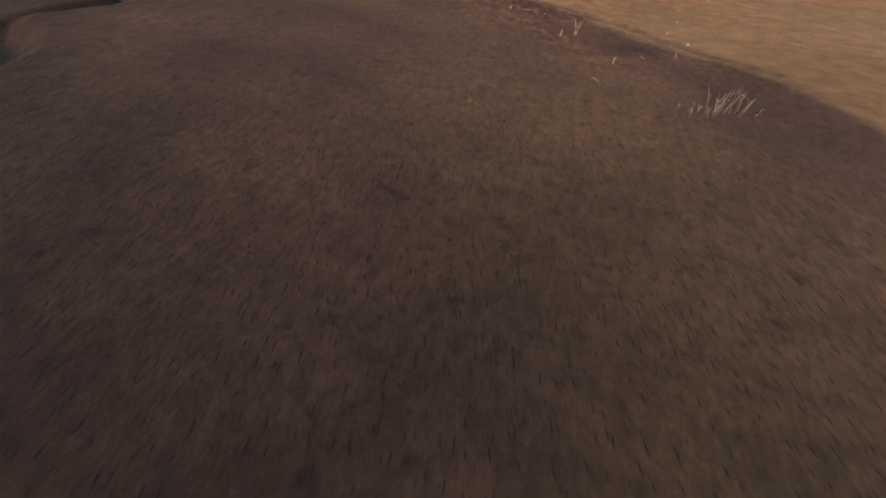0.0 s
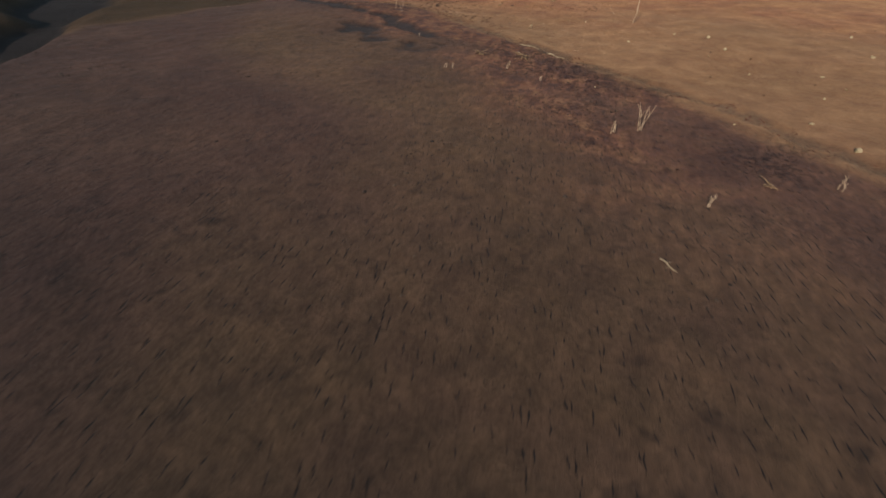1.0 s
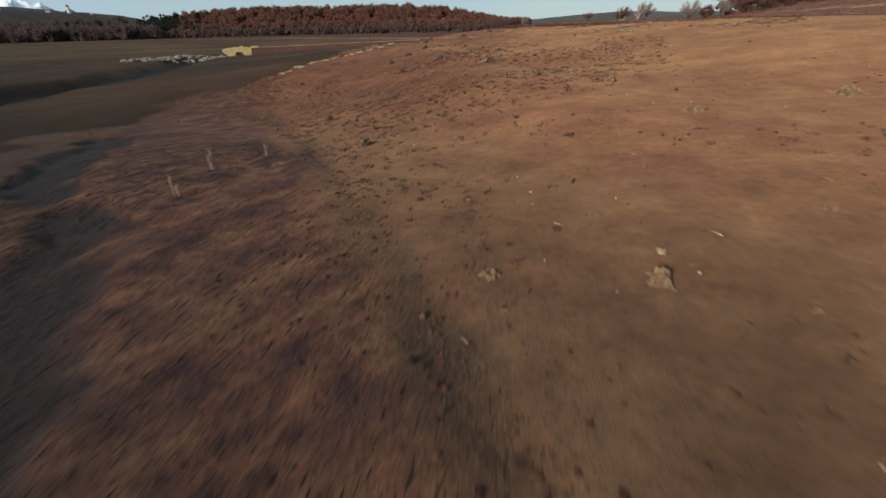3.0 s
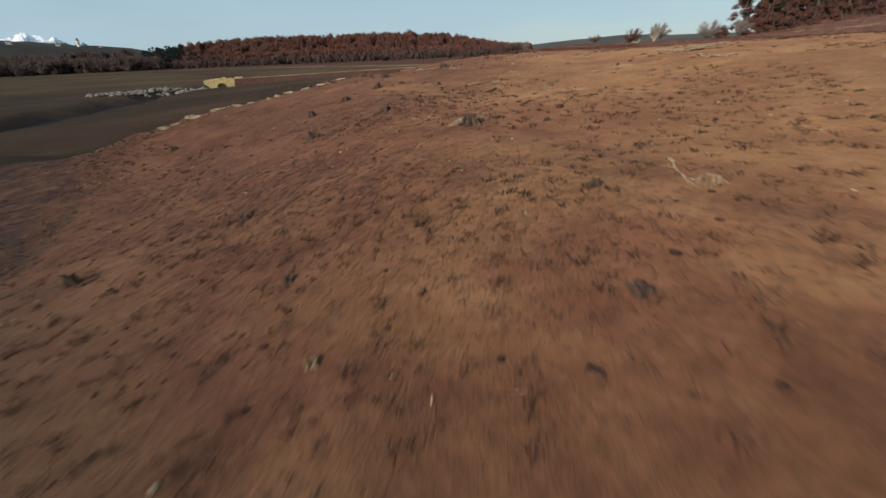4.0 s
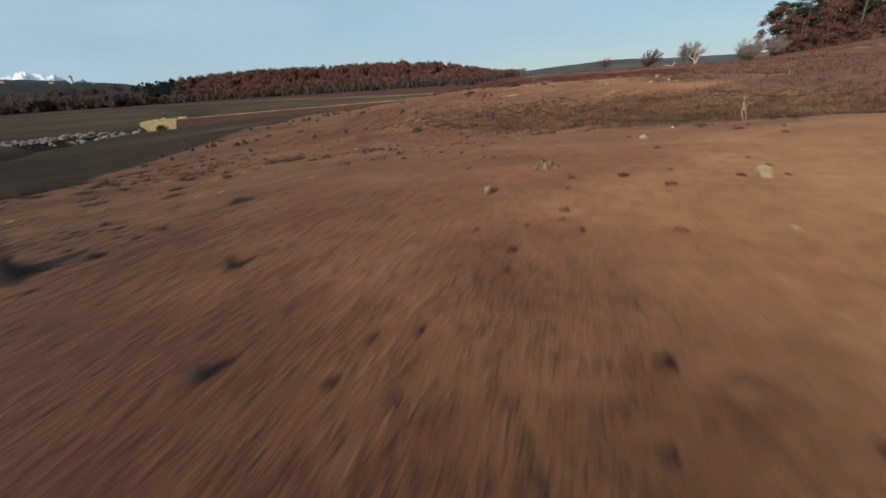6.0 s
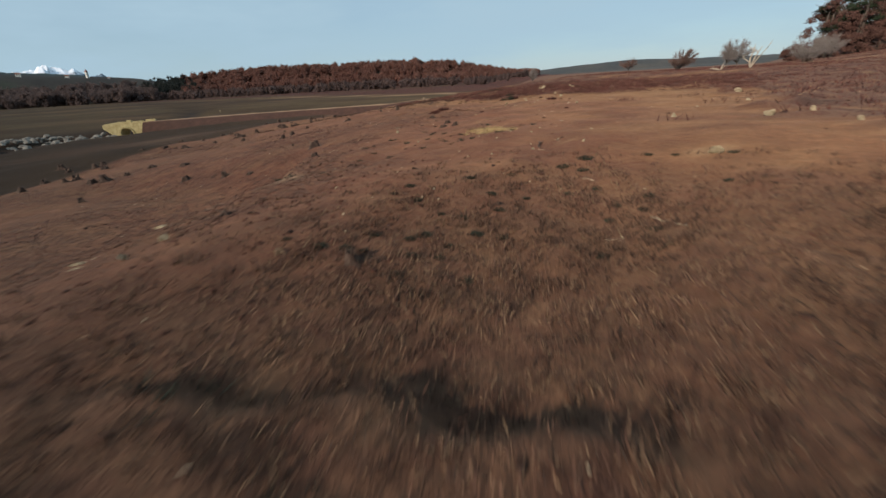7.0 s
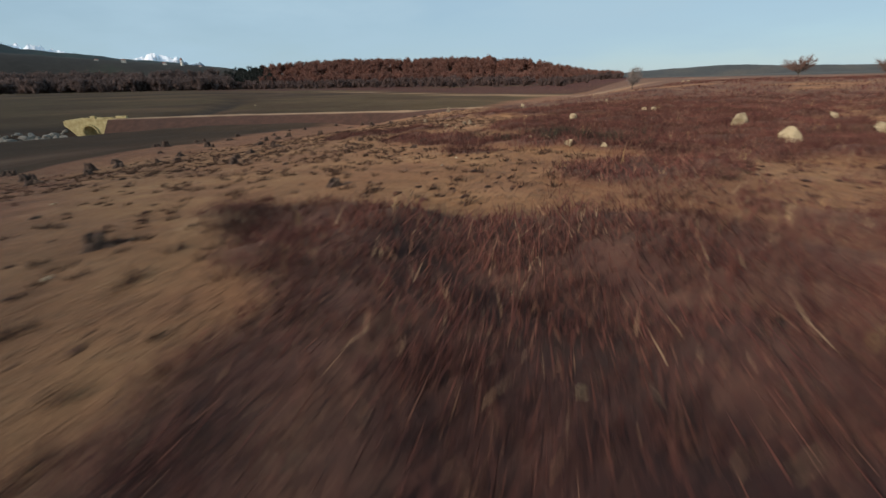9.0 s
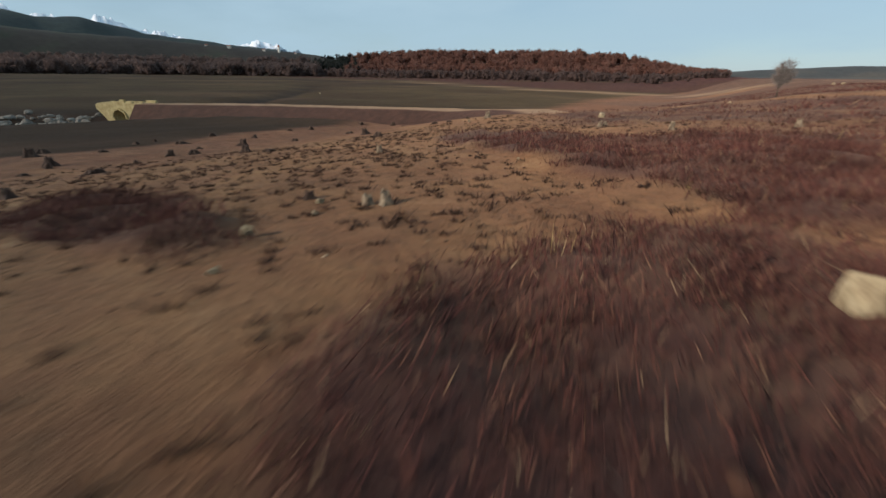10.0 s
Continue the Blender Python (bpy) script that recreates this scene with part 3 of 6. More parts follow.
STUMP_WOOD = wood_material("weathered_stump", (0.024, 0.014, 0.011), (0.068, 0.042, 0.031), (0.18, 0.125, 0.088))
PALE_WOOD = wood_material("bleached_wood", (0.060, 0.036, 0.022), (0.170, 0.108, 0.064), (0.33, 0.24, 0.15))
GREY_WOOD = wood_material("bleached_stump", (0.10, 0.07, 0.048), (0.225, 0.17, 0.115), (0.39, 0.315, 0.22))
TWIG_WOOD = wood_material("dry_twig", (0.22, 0.15, 0.10), (0.40, 0.30, 0.21), (0.56, 0.46, 0.34), 20)
PALE_STONE = stone_material("pale_limestone", (0.18, 0.13, 0.078), (0.33, 0.265, 0.165), (0.48, 0.40, 0.27))
GREY_STONE = stone_material("grey_boulder", (0.12, 0.105, 0.09), (0.22, 0.20, 0.17), (0.38, 0.35, 0.30))
MASONRY = stone_material("yellow_masonry", (0.30, 0.235, 0.11), (0.42, 0.345, 0.17), (0.52, 0.44, 0.245), 1.6)


# ---- stumps ----
def build_stump(seed, wood, hollow, spread, tall):
    """A weathered stump, about 0.7 m across, fluted into bared roots, with a broken rim."""
    r = random.Random(seed)
    root_thing = new("tree_stump")
    n = r.randint(4, 6)
    turn = [k * math.tau / n + r.uniform(-0.3, 0.3) for k in range(n)]
    lean = (r.uniform(-0.06, 0.06), r.uniform(-0.06, 0.06))
    bm = bmesh.new()
    seg, rad = 26, 0.2
    wob = [1 + r.uniform(-0.10, 0.10) for _ in range(seg)]
    notch = r.uniform(0, math.tau)
    jag = [r.uniform(-0.16, 0.12) - 0.45 * max(0.0, math.cos(s * math.tau / seg - notch)) ** 3 + (0.16 if r.random() < 0.12 else 0) for s in range(seg)]
    prev = None
    for h, k in ((-0.12, 1.75), (0.0, 1.45), (0.18, 1.12), (0.45, 0.95), (0.75, 0.88), (1.0, 0.84)):
        ring = []
        for s in range(seg):
            a = s * math.tau / seg
            near = max(math.cos(a - t) for t in turn)
            flare = 1 + (0.55 * max(0.0, near) ** 6 - 0.22) * max(0.0, 1 - h * 1.3)
            z = h * tall if h < 0.7 else h * tall * (1 + jag[s] * (h - 0.5) * 2)
            q = rad * k * wob[s] * flare * (1 + 0.05 * math.sin(5 * a + 9 * h + seed))
            ring.append(bm.verts.new((q * math.cos(a) + lean[0] * h, q * math.sin(a) + lean[1] * h, z)))
        if prev:
            for s in range(seg):
                bm.faces.new((prev[s], prev[(s + 1) % seg], ring[(s + 1) % seg], ring[s]))
        prev = ring
    for k, dz in ((0.74, -0.03), (0.5, -0.35 * tall if hollow else -0.05)):
        ring = [bm.verts.new((v.co.x * k / (0.74 if k < 0.7 else 1), v.co.y * k / (0.74 if k < 0.7 else 1), max(v.co.z + dz, 0.02))) for v in prev]
        for s in range(seg):
            bm.faces.new((prev[s], prev[(s + 1) % seg], ring[(s + 1) % seg], ring[s]))
        prev = ring
    bm.faces.new(prev)
    part("trunk", bm, wood, root_thing)
    for k, a in enumerate(turn):
        reach = spread * r.uniform(0.5, 1.2)
        bend = r.uniform(-0.6, 0.6)
        pts, rr = [], []
        for i in range(6):
            t = i / 5
            aa = a + bend * t * t
            d = 0.14 + reach * t
            pts.append((d * math.cos(aa), d * math.sin(aa), 0.12 * (1 - t) ** 1.5 + 0.025 * math.sin(5 * t + k) - 0.05 * t))
            rr.append(0.085 * (1 - 0.82 * t) + 0.008)
        bm = bmesh.new()
        tube(bm, pts, rr, 7, 0.22, r)
        part("root", bm, wood, root_thing)
    return root_thing


STUMP_SHAPES = {
    "dark": [build_stump(s, STUMP_WOOD, s % 2 == 0, 0.34 + 0.07 * (s % 3), (0.26, 0.36, 0.2, 0.3, 0.42)[s]) for s in range(5)],
    "pale": [build_stump(20 + s, PALE_WOOD, s % 2 == 1, 0.42 + 0.09 * (s % 3), (0.16, 0.3, 0.22, 0.12)[s]) for s in range(4)],
}
for shapes, label in ((STUMP_SHAPES["dark"], "dark weathered tree stump with bared roots on the bare shore"), (STUMP_SHAPES["pale"], "bleached broken tree stump with spreading roots on the shore")):
    for ob in shapes:
        tagged(ob, label, "tree stump", "stumps on the drained shore")
used = set()


def place(ob, m):
    """Sets the first of a kind itself, and copies of it after that."""
    if ob.name in used:
        return copy_thing(ob, m @ Matrix.Diagonal([1 / s for s in ob.scale] + [1]))
    used.add(ob.name)
    ob.matrix_basis = m
    return ob


def tilt_to(x, y, turn, size, sink=0.0, lean=0.6):
    """A pose on the ground that follows part of its slope."""
    e = 0.4
    gx, gy = (z_at(x + e, y) - z_at(x - e, y)) / (2 * e), (z_at(x, y + e) - z_at(x, y - e)) / (2 * e)
    up = Vector((-gx * lean, -gy * lean, 1)).normalized()
    q = Vector((0, 0, 1)).rotation_difference(up).to_matrix().to_4x4()
    return Matrix.Translation((x, y, z_at(x, y) - sink)) @ q @ Matrix.Rotation(turn, 4, "Z") @ Matrix.Diagonal((size, size, size, 1))


# dark stumps of low shore: x, y, width
STUMPS_LOW_SHORE = [
    (-4.1, 49.2, 0.16), (-8.3, 52.6, 0.42), (-2.4, 53.8, 0.3), (-4.5, 55.3, 0.21), (-14.7, 57.6, 0.42), (-9.3, 58.4, 0.23),
    (-0.5, 59, 0.18), (-5, 59, 0.3), (-12.6, 60.1, 0.33), (-6.1, 61.7, 0.24), (-10, 62.3, 0.16), (-8.8, 64.1, 0.12),
    (-13.6, 64.2, 0.2), (-9.1, 64.5, 0.09), (-15.8, 65.2, 0.42), (-24.7, 65.4, 0.42), (-8.5, 66.5, 0.18), (-14.6, 67.5, 0.56),
    (-8.6, 67.9, 0.3), (-18.6, 67.9, 0.42), (-11.3, 68.6, 0.07), (-6.1, 68.6, 0.12), (-8.2, 69.4, 0.12), (-8.7, 69.4, 0.14),
    (-11, 69.8, 0.09), (-18.6, 69.9, 0.5), (-12.3, 71.1, 0.09), (-13, 71.2, 0.1), (-11.6, 72.2, 0.1), (-18.7, 72.3, 0.41),
]
# dark stumps of red slope: x, y, width
STUMPS_RED_SLOPE = [
    (-18.2, 72.8, 0.17), (-15.8, 73.1, 0.26), (-18, 73.3, 0.37), (-11.3, 73.4, 0.17), (-13, 73.7, 0.15), (-20.6, 75.4, 0.53),
    (-19.8, 77.1, 0.14), (-16.1, 78, 0.19), (-22, 78.4, 0.44), (-16.6, 79.3, 0.14), (-19.2, 79.3, 0.59), (-17.5, 80.1, 0.16),
    (-19.2, 81.4, 0.25), (-23.8, 91.7, 0.38), (-23.1, 96.6, 0.29), (-27.1, 97.4, 0.26), (-22.4, 99.5, 0.12), (-27.8, 104.1, 0.14),
    (-32, 104.1, 0.38), (-50.8, 104.2, 0.96), (-22.9, 104.4, 0.09), (-56.1, 104.5, 1.15), (-37, 104.7, 0.36), (-42.5, 104.7, 0.61),
    (-39.1, 104.8, 0.45), (-29.8, 104.9, 0.18), (-64.3, 106.4, 0.82), (-46.3, 106.8, 0.62), (-35.4, 107.2, 0.73), (-28.4, 108.2, 0.28),
]
# dark stumps of bay: x, y, width
STUMPS_BAY = [
    (-28.95, 108.2, 0.36), (-38.5, 108.5, 0.21), (-41.3, 108.6, 0.18), (-29.6, 109.6, 0.36), (-43.4, 111.8, 0.45), (-32.3, 112.5, 0.33),
    (-44.4, 113.4, 0.45), (-63, 114, 0.69), (-59.7, 114.1, 1.3), (-52.7, 115.2, 0.4), (-41.5, 115.9, 0.46), (-45.9, 116.1, 0.34),
    (-36.1, 116.2, 0.15), (-49.2, 116.6, 0.33), (-40.7, 118.5, 0.26), (-57.9, 118.7, 0.81), (-39.8, 119.3, 0.39), (-40.8, 120.6, 0.18),
    (-72.7, 120.6, 1.16), (-35.4, 121.5, 0.12), (-38.4, 121.5, 0.28), (-39.0, 122.65, 0.34), (-42.2, 122.5, 0.19), (-65.5, 123, 0.74),
    (-58.6, 124.2, 0.96), (-70.1, 124.3, 0.81), (-63.7, 124.4, 0.67), (-46.9, 124.8, 0.23), (-39, 125.8, 0.32), (-62.7, 127, 0.85),
]
# dark stumps of flat: x, y, width
STUMPS_FLAT = [
    (-43.3, 127.4, 0.17), (-46.2, 127.4, 0.36), (-49.3, 127.9, 0.19), (-49.8, 129.1, 0.44), (-60.6, 129.6, 0.36), (-41.6, 130.2, 0.24),
    (-44.4, 130.3, 0.18), (-60, 130.4, 0.45), (-51.6, 130.5, 0.46), (-45.5, 130.9, 0.14), (-42.2, 131.2, 0.25), (-62.6, 131.4, 0.51),
    (-52.7, 132.3, 0.49), (-46.7, 132.5, 0.31), (-71.2, 133.4, 0.84), (-74.4, 133.7, 0.88), (-56, 133.9, 0.49), (-72.8, 136.4, 0.57),
    (-63.9, 137.2, 0.32), (-47.7, 138.2, 0.26), (-79.2, 138.5, 0.55), (-80.6, 139.8, 0.42), (-77.6, 141, 1), (-82.9, 144.2, 0.95),
    (-79.4, 146.6, 0.46), (-84.3, 151.3, 0.54), (-84.2, 153.4, 0.67), (-65.4, 154.3, 0.53), (-88.9, 161.5, 1.06), (-85.8, 163.9, 1.3),
]
# bleached stumps of slope: x, y, width
PALE_SLOPE = [
    (-1.5, 47.1, 0.36), (0.6, 47.8, 0.44), (2.2, 47.8, 0.18), (-0.6, 49.5, 0.18), (-1.9, 49.7, 0.19), (2.6, 50.7, 0.23),
    (-3.4, 53.7, 0.34), (-5.3, 53.8, 0.2), (-1.2, 53.9, 0.23), (0.2, 56.1, 0.55), (-7.6, 57.2, 0.25), (3.8, 58.9, 0.78),
    (1.4, 60, 0.29), (-2.8, 60.2, 0.55), (-4.6, 62.3, 0.48), (-7.3, 64, 0.23), (-12.1, 64.9, 0.31), (-7.5, 66.5, 0.32),
    (-13.1, 66.5, 0.2), (-8.9, 67.1, 0.09),
]
# bleached stumps of plateau: x, y, width
PALE_PLATEAU = [
    (-11.4, 68.5, 0.07), (-10.2, 70.5, 0.09), (-8.1, 70.9, 0.33), (-10.2, 71, 0.29), (-10.4, 72.4, 0.31), (-6.4, 72.8, 0.28),
    (-10.2, 73.6, 0.17), (-11.6, 75, 0.32), (-6.8, 75, 0.2), (-16.9, 75.5, 0.19), (-8.8, 75.9, 0.49),
    (-15, 76.3, 0.13), (-13.4, 76.8, 0.2), (-15, 77.3, 0.25), (-11.2, 77.3, 0.36), (-13.9, 79.2, 0.25), (-11.3, 81, 0.43),
    (-16.3, 82.9, 0.27), (-24, 96.2, 0.22),
]
# pale rocks of dome: x, y, width
ROCKS_DOME = [
    (-9.7, 68.7, 0.11), (-14.1, 74.8, 0.06), (-12.9, 75.3, 0.09), (-14.7, 79, 0.17), (-10.9, 79.8, 0.32), (-16.5, 81.9, 0.15),
    (-14.5, 82.6, 0.15), (-25.9, 95.1, 0.23), (-26.6, 96, 0.2), (-20.3, 99.1, 0.06), (-24.6, 102.4, 0.07), (-24, 102.5, 0.06),
    (-19.4, 102.9, 0.44), (-23.2, 103.1, 0.1), (-22.2, 103.8, 0.16), (-25.6, 104.9, 0.06), (-28, 105.1, 0.08), (-24.7, 105.2, 0.09),
    (-24.1, 105.3, 0.09), (-22.5, 105.7, 0.11), (-24.1, 106, 0.06), (-16.8, 106.4, 0.18),
]
# pale rocks of heath: x, y, width
ROCKS_HEATH = [
    (-32.1, 106.6, 0.14), (-30.8, 107.6, 0.17), (-20.8, 108.2, 0.36), (-18.4, 108.6, 0.4), (-17.4, 108.7, 0.21), (-29.4, 111.8, 0.14),
    (-26.5, 112.3, 0.08), (-18.8, 113.9, 0.3), (-25.5, 114.5, 0.21), (-30.5, 115.7, 0.11), (-29.2, 115.8, 0.16), (-28.2, 116.2, 0.13),
    (-30.1, 116.7, 0.2), (-30.5, 117.7, 0.17), (-29.9, 119.2, 0.15), (-19.2, 119.7, 0.51), (-30.5, 120.5, 0.19), (-28.6, 121.8, 0.38),
    (-29.5, 123.4, 0.3), (-30.7, 124.2, 0.15),
]
# pale rocks of plain: x, y, width
ROCKS_PLAIN = [
    (-33.75, 123.3, 0.09),
    (-31.9, 127, 0.43), (-36.5, 130.3, 0.24), (-37.25, 130.2, 0.26), (-38.5, 130.9, 0.1), (-39.2, 131.9, 0.14),
    (-37.9, 132.8, 0.16), (-34, 132.8, 0.79), (-45.2, 136.3, 0.14), (-46.3, 136.9, 0.23), (-32.5, 137.2, 0.63), (-35.5, 137.3, 0.74),
    (-46.7, 137.9, 0.21), (-47.3, 138.2, 0.18), (-41.5, 139.3, 0.44), (-33.5, 139.4, 0.49), (-39.4, 142.4, 0.42),
    (-39.8, 142.5, 0.4), (-47.6, 142.8, 0.1), (-55.1, 157.6, 0.51), (-51.3, 163.9, 0.31),
]
# pale rocks above the old rut: x, y, width
ROCKS_SHORE = [
    (7, 46.3, 0.28), (9.4, 48, 0.23), (12, 45.4, 0.25), (11.2, 44.3, 0.17), (11.2, 47.4, 0.27), (13, 42.3, 0.23), (16, 42.4, 0.19),
    (15.6, 39.5, 0.15), (14.5, 36, 0.28), (15.4, 33.7, 0.3), (11.9, 35.3, 0.15), (18.7, 45.9, 0.27), (18.7, 50.1, 0.21), (16.6, 40.8, 0.16),
    (0.5, 48.5, 0.19), (6.3, 37.5, 0.13),
]
# tall bleached stumps beyond the heath: x, y, width
TALL_STUMPS = [
    (-46.6, 138.6, 0.18), (-46.4, 138.8, 0.19), (-52.8, 142.5, 0.14), (-50.4, 148, 0.15), (-48, 150.4, 0.23), (-44.9, 151.1, 0.12),
    (-48.8, 152.2, 0.24), (-52.5, 153.4, 0.35), (-52.4, 153.7, 0.25), (-63, 155.2, 0.29), (-63.7, 157.5, 0.62),
]
# dark clumps of heather on the sand: x, y, width
CLUMPS = [
    (-25.4, 112.7, 0.19), (-29.6, 112.8, 0.22), (-33.8, 115, 0.56), (-32.6, 115.7, 0.22), (-34.5, 116.2, 0.51), (-34.5, 117.1, 0.64),
    (-27.4, 118, 0.17), (-27.9, 118, 0.45), (-27.1, 118.6, 0.15), (-28.8, 119.8, 0.16), (-32.2, 120.6, 0.26), (-29.6, 120.8, 0.23),
    (-31.6, 121.3, 0.53), (-32.2, 121.9, 0.49), (-31.6, 122.6, 0.35),
]

k = 0
for rows, sort in ((STUMPS_LOW_SHORE, "dark"), (STUMPS_RED_SLOPE, "dark"), (STUMPS_BAY, "dark"), (STUMPS_FLAT, "dark"), (PALE_SLOPE, "pale"), (PALE_PLATEAU, "pale")):
    for x, y, w in rows:
        if math.hypot(x + 10.3, y - 65.6) < 0.8:
            continue
        shapes = STUMP_SHAPES[sort]
        place(shapes[k % len(shapes)], tilt_to(x, y, rng.uniform(0, 6.28), min(max(w, 0.12), 0.75) * (1.45 if sort == "dark" else 1.3), 0.02))
        k += 1


# the large stump with one bleached root, stumps strewn along the drained bay, and the tall bleached ones beyond the heath
big = tagged(build_stump(5, STUMP_WOOD, True, 0.42, 0.24), "broad hollow stump with one bleached root on the red slope", "tree stump", "stumps on the drained shore")
bm = bmesh.new()
tube(bm, [(-0.12, 0.02, 0.16), (-0.3, -0.04, 0.11), (-0.5, -0.02, 0.04), (-0.66, 0.05, -0.04)], [0.075, 0.07, 0.05, 0.02], 8, 0.15)
part("root", bm, GREY_WOOD, big, "pale bleached root")
big.matrix_basis = tilt_to(-10.3, 65.6, 0.9, 1.1, 0.03)
r5 = random.Random(31)
for i in range(46):
    y = r5.uniform(95, 158)
    x = float(np.interp(y, SHORE_Y, SHORE_X)) + r5.uniform(1.5, 15)
    if x < -36 and math.hypot(x + 41, y - 136) > 14:
        place(STUMP_SHAPES["dark"][i % 5], tilt_to(x, y, r5.uniform(0, 6.28), r5.uniform(0.55, 1.05), 0.03))
TALL = [tagged(build_stump(70 + s, GREY_WOOD, True, 0.3, 0.44 + 0.08 * s), "tall bleached stump standing among dry heather", "tree stump", "stumps on the drained shore") for s in range(3)]
for i, (x, y, w) in enumerate(TALL_STUMPS):
    place(TALL[i % 3], tilt_to(x, y, r5.uniform(0, 6.28), max(w, 0.3) * 1.3, 0.03))


# ---- rocks ----
def build_rock(seed, material, flat, corners):
    """An angular block, about 1 m long, with broken faces and worn edges."""
    r = random.Random(seed)
    bm = bmesh.new()
    for _ in range(corners):
        d = Vector((r.gauss(0, 1), r.gauss(0, 1), r.gauss(0, 1))).normalized()
        bm.verts.new((d.x * 0.5 * r.uniform(0.75, 1), d.y * 0.38 * r.uniform(0.75, 1), d.z * 0.36 * r.uniform(0.8, 1)))
    hull = bmesh.ops.convex_hull(bm, input=bm.verts[:])
    bmesh.ops.delete(bm, geom=[g for g in hull["geom_interior"] if isinstance(g, bmesh.types.BMVert)], context="VERTS")
    bmesh.ops.bevel(bm, geom=bm.edges[:], offset=0.016, segments=1, affect="EDGES")
    bmesh.ops.subdivide_edges(bm, edges=bm.edges[:], cuts=1, use_grid_fill=True)
    off = Vector((r.uniform(0, 50), r.uniform(0, 50), r.uniform(0, 50)))
    for v in bm.verts:
        v.co *= 1 + 0.12 * noise.noise(v.co * 4 + off) + 0.06 * noise.noise(v.co * 11 + off)
        v.co.z = v.co.z * 1.6 * flat + 0.36 * flat
    return part("rock", bm, material, None, "", False)


def build_boulder(seed, material, flat, cuts):
    """A rounded boulder with a few flattened sides."""
    r = random.Random(seed)
    bm = bmesh.new()
    bmesh.ops.create_icosphere(bm, subdivisions=2, radius=0.5)
    off = Vector((r.uniform(0, 50), r.uniform(0, 50), r.uniform(0, 50)))
    for v in bm.verts:
        v.co *= 1 + 0.3 * noise.noise(v.co * 2.3 + off) + 0.14 * noise.noise(v.co * 6 + off)
    for _ in range(cuts):
        n = Vector((r.uniform(-1, 1), r.uniform(-1, 1), r.uniform(-0.4, 1))).normalized()
        lim = r.uniform(0.24, 0.38)
        for v in bm.verts:
            d = v.co.dot(n)
            if d > lim:
                v.co -= n * (d - lim) * 0.92
    for v in bm.verts:
        v.co.x *= 1.15
        v.co.z = v.co.z * flat + 0.5 * flat * 0.55
    return part("boulder", bm, material, None, "", False)


ROCKS = [tagged(build_rock(60 + s, PALE_STONE, 0.5 + 0.14 * (s % 3), 10 + s), "pale angular limestone rock lying on the bare shore", "rock", "rocks on the shore") for s in range(5)]
k = 0
for x, y, w in ROCKS_SHORE + ROCKS_DOME + ROCKS_HEATH + ROCKS_PLAIN:
    place(ROCKS[k % 5], tilt_to(x, y, rng.uniform(0, 6.28), 1.05 * max(w, 0.07), 0.06 * w))
    k += 1


# small stones strewn above the old rut
REDDISH_STONE = stone_material("reddish_stone", (0.075, 0.042, 0.028), (0.135, 0.082, 0.054), (0.21, 0.145, 0.098))
CHIPS = [tagged(build_rock(150 + s, REDDISH_STONE, 0.6, 9), "small reddish-brown stone on the bare shore", "rock", "stones above the rut") for s in range(3)]
r7 = random.Random(29)
for i in range(70):
    x, y = r7.uniform(-4, 26), r7.uniform(38, 58)
    if float(zones(x, y)[0]) < 0.05:
        place(CHIPS[i % 3], tilt_to(x, y, r7.uniform(0, 6.28), r7.uniform(0.07, 0.19), 0.008))

# slabs that crop out along the drop to the lake bed
SLABS = [tagged(build_rock(90 + s, PALE_STONE, 0.26, 13), "flat pale limestone slab cropping out above the lake bed", "rock slab", "slabs along the shore's edge") for s in range(4)]
r6 = random.Random(17)
for i in range(48):
    y = r6.choice((r6.uniform(66.0, 79), r6.uniform(66.5, 71), r6.uniform(70, 75), r6.uniform(93, 98)))
    x = (float(np.interp(y, SCARP_Y, SCARP_X)) + 0.25 if y < 85 else float(np.interp(y, [90.5, 94, 97, 101, 105], [-25.7, -26.4, -28.4, -29.9, -32.6]))) + r6.gauss(0, 0.2)
    w = r6.uniform(0.25, 0.75) * (1.5 if y < 70 else 1.1 if y < 88 else 0.6)
    place(SLABS[i % 4], tilt_to(x, y, r6.uniform(-0.6, 0.6) + 0.9, w, 0.04))


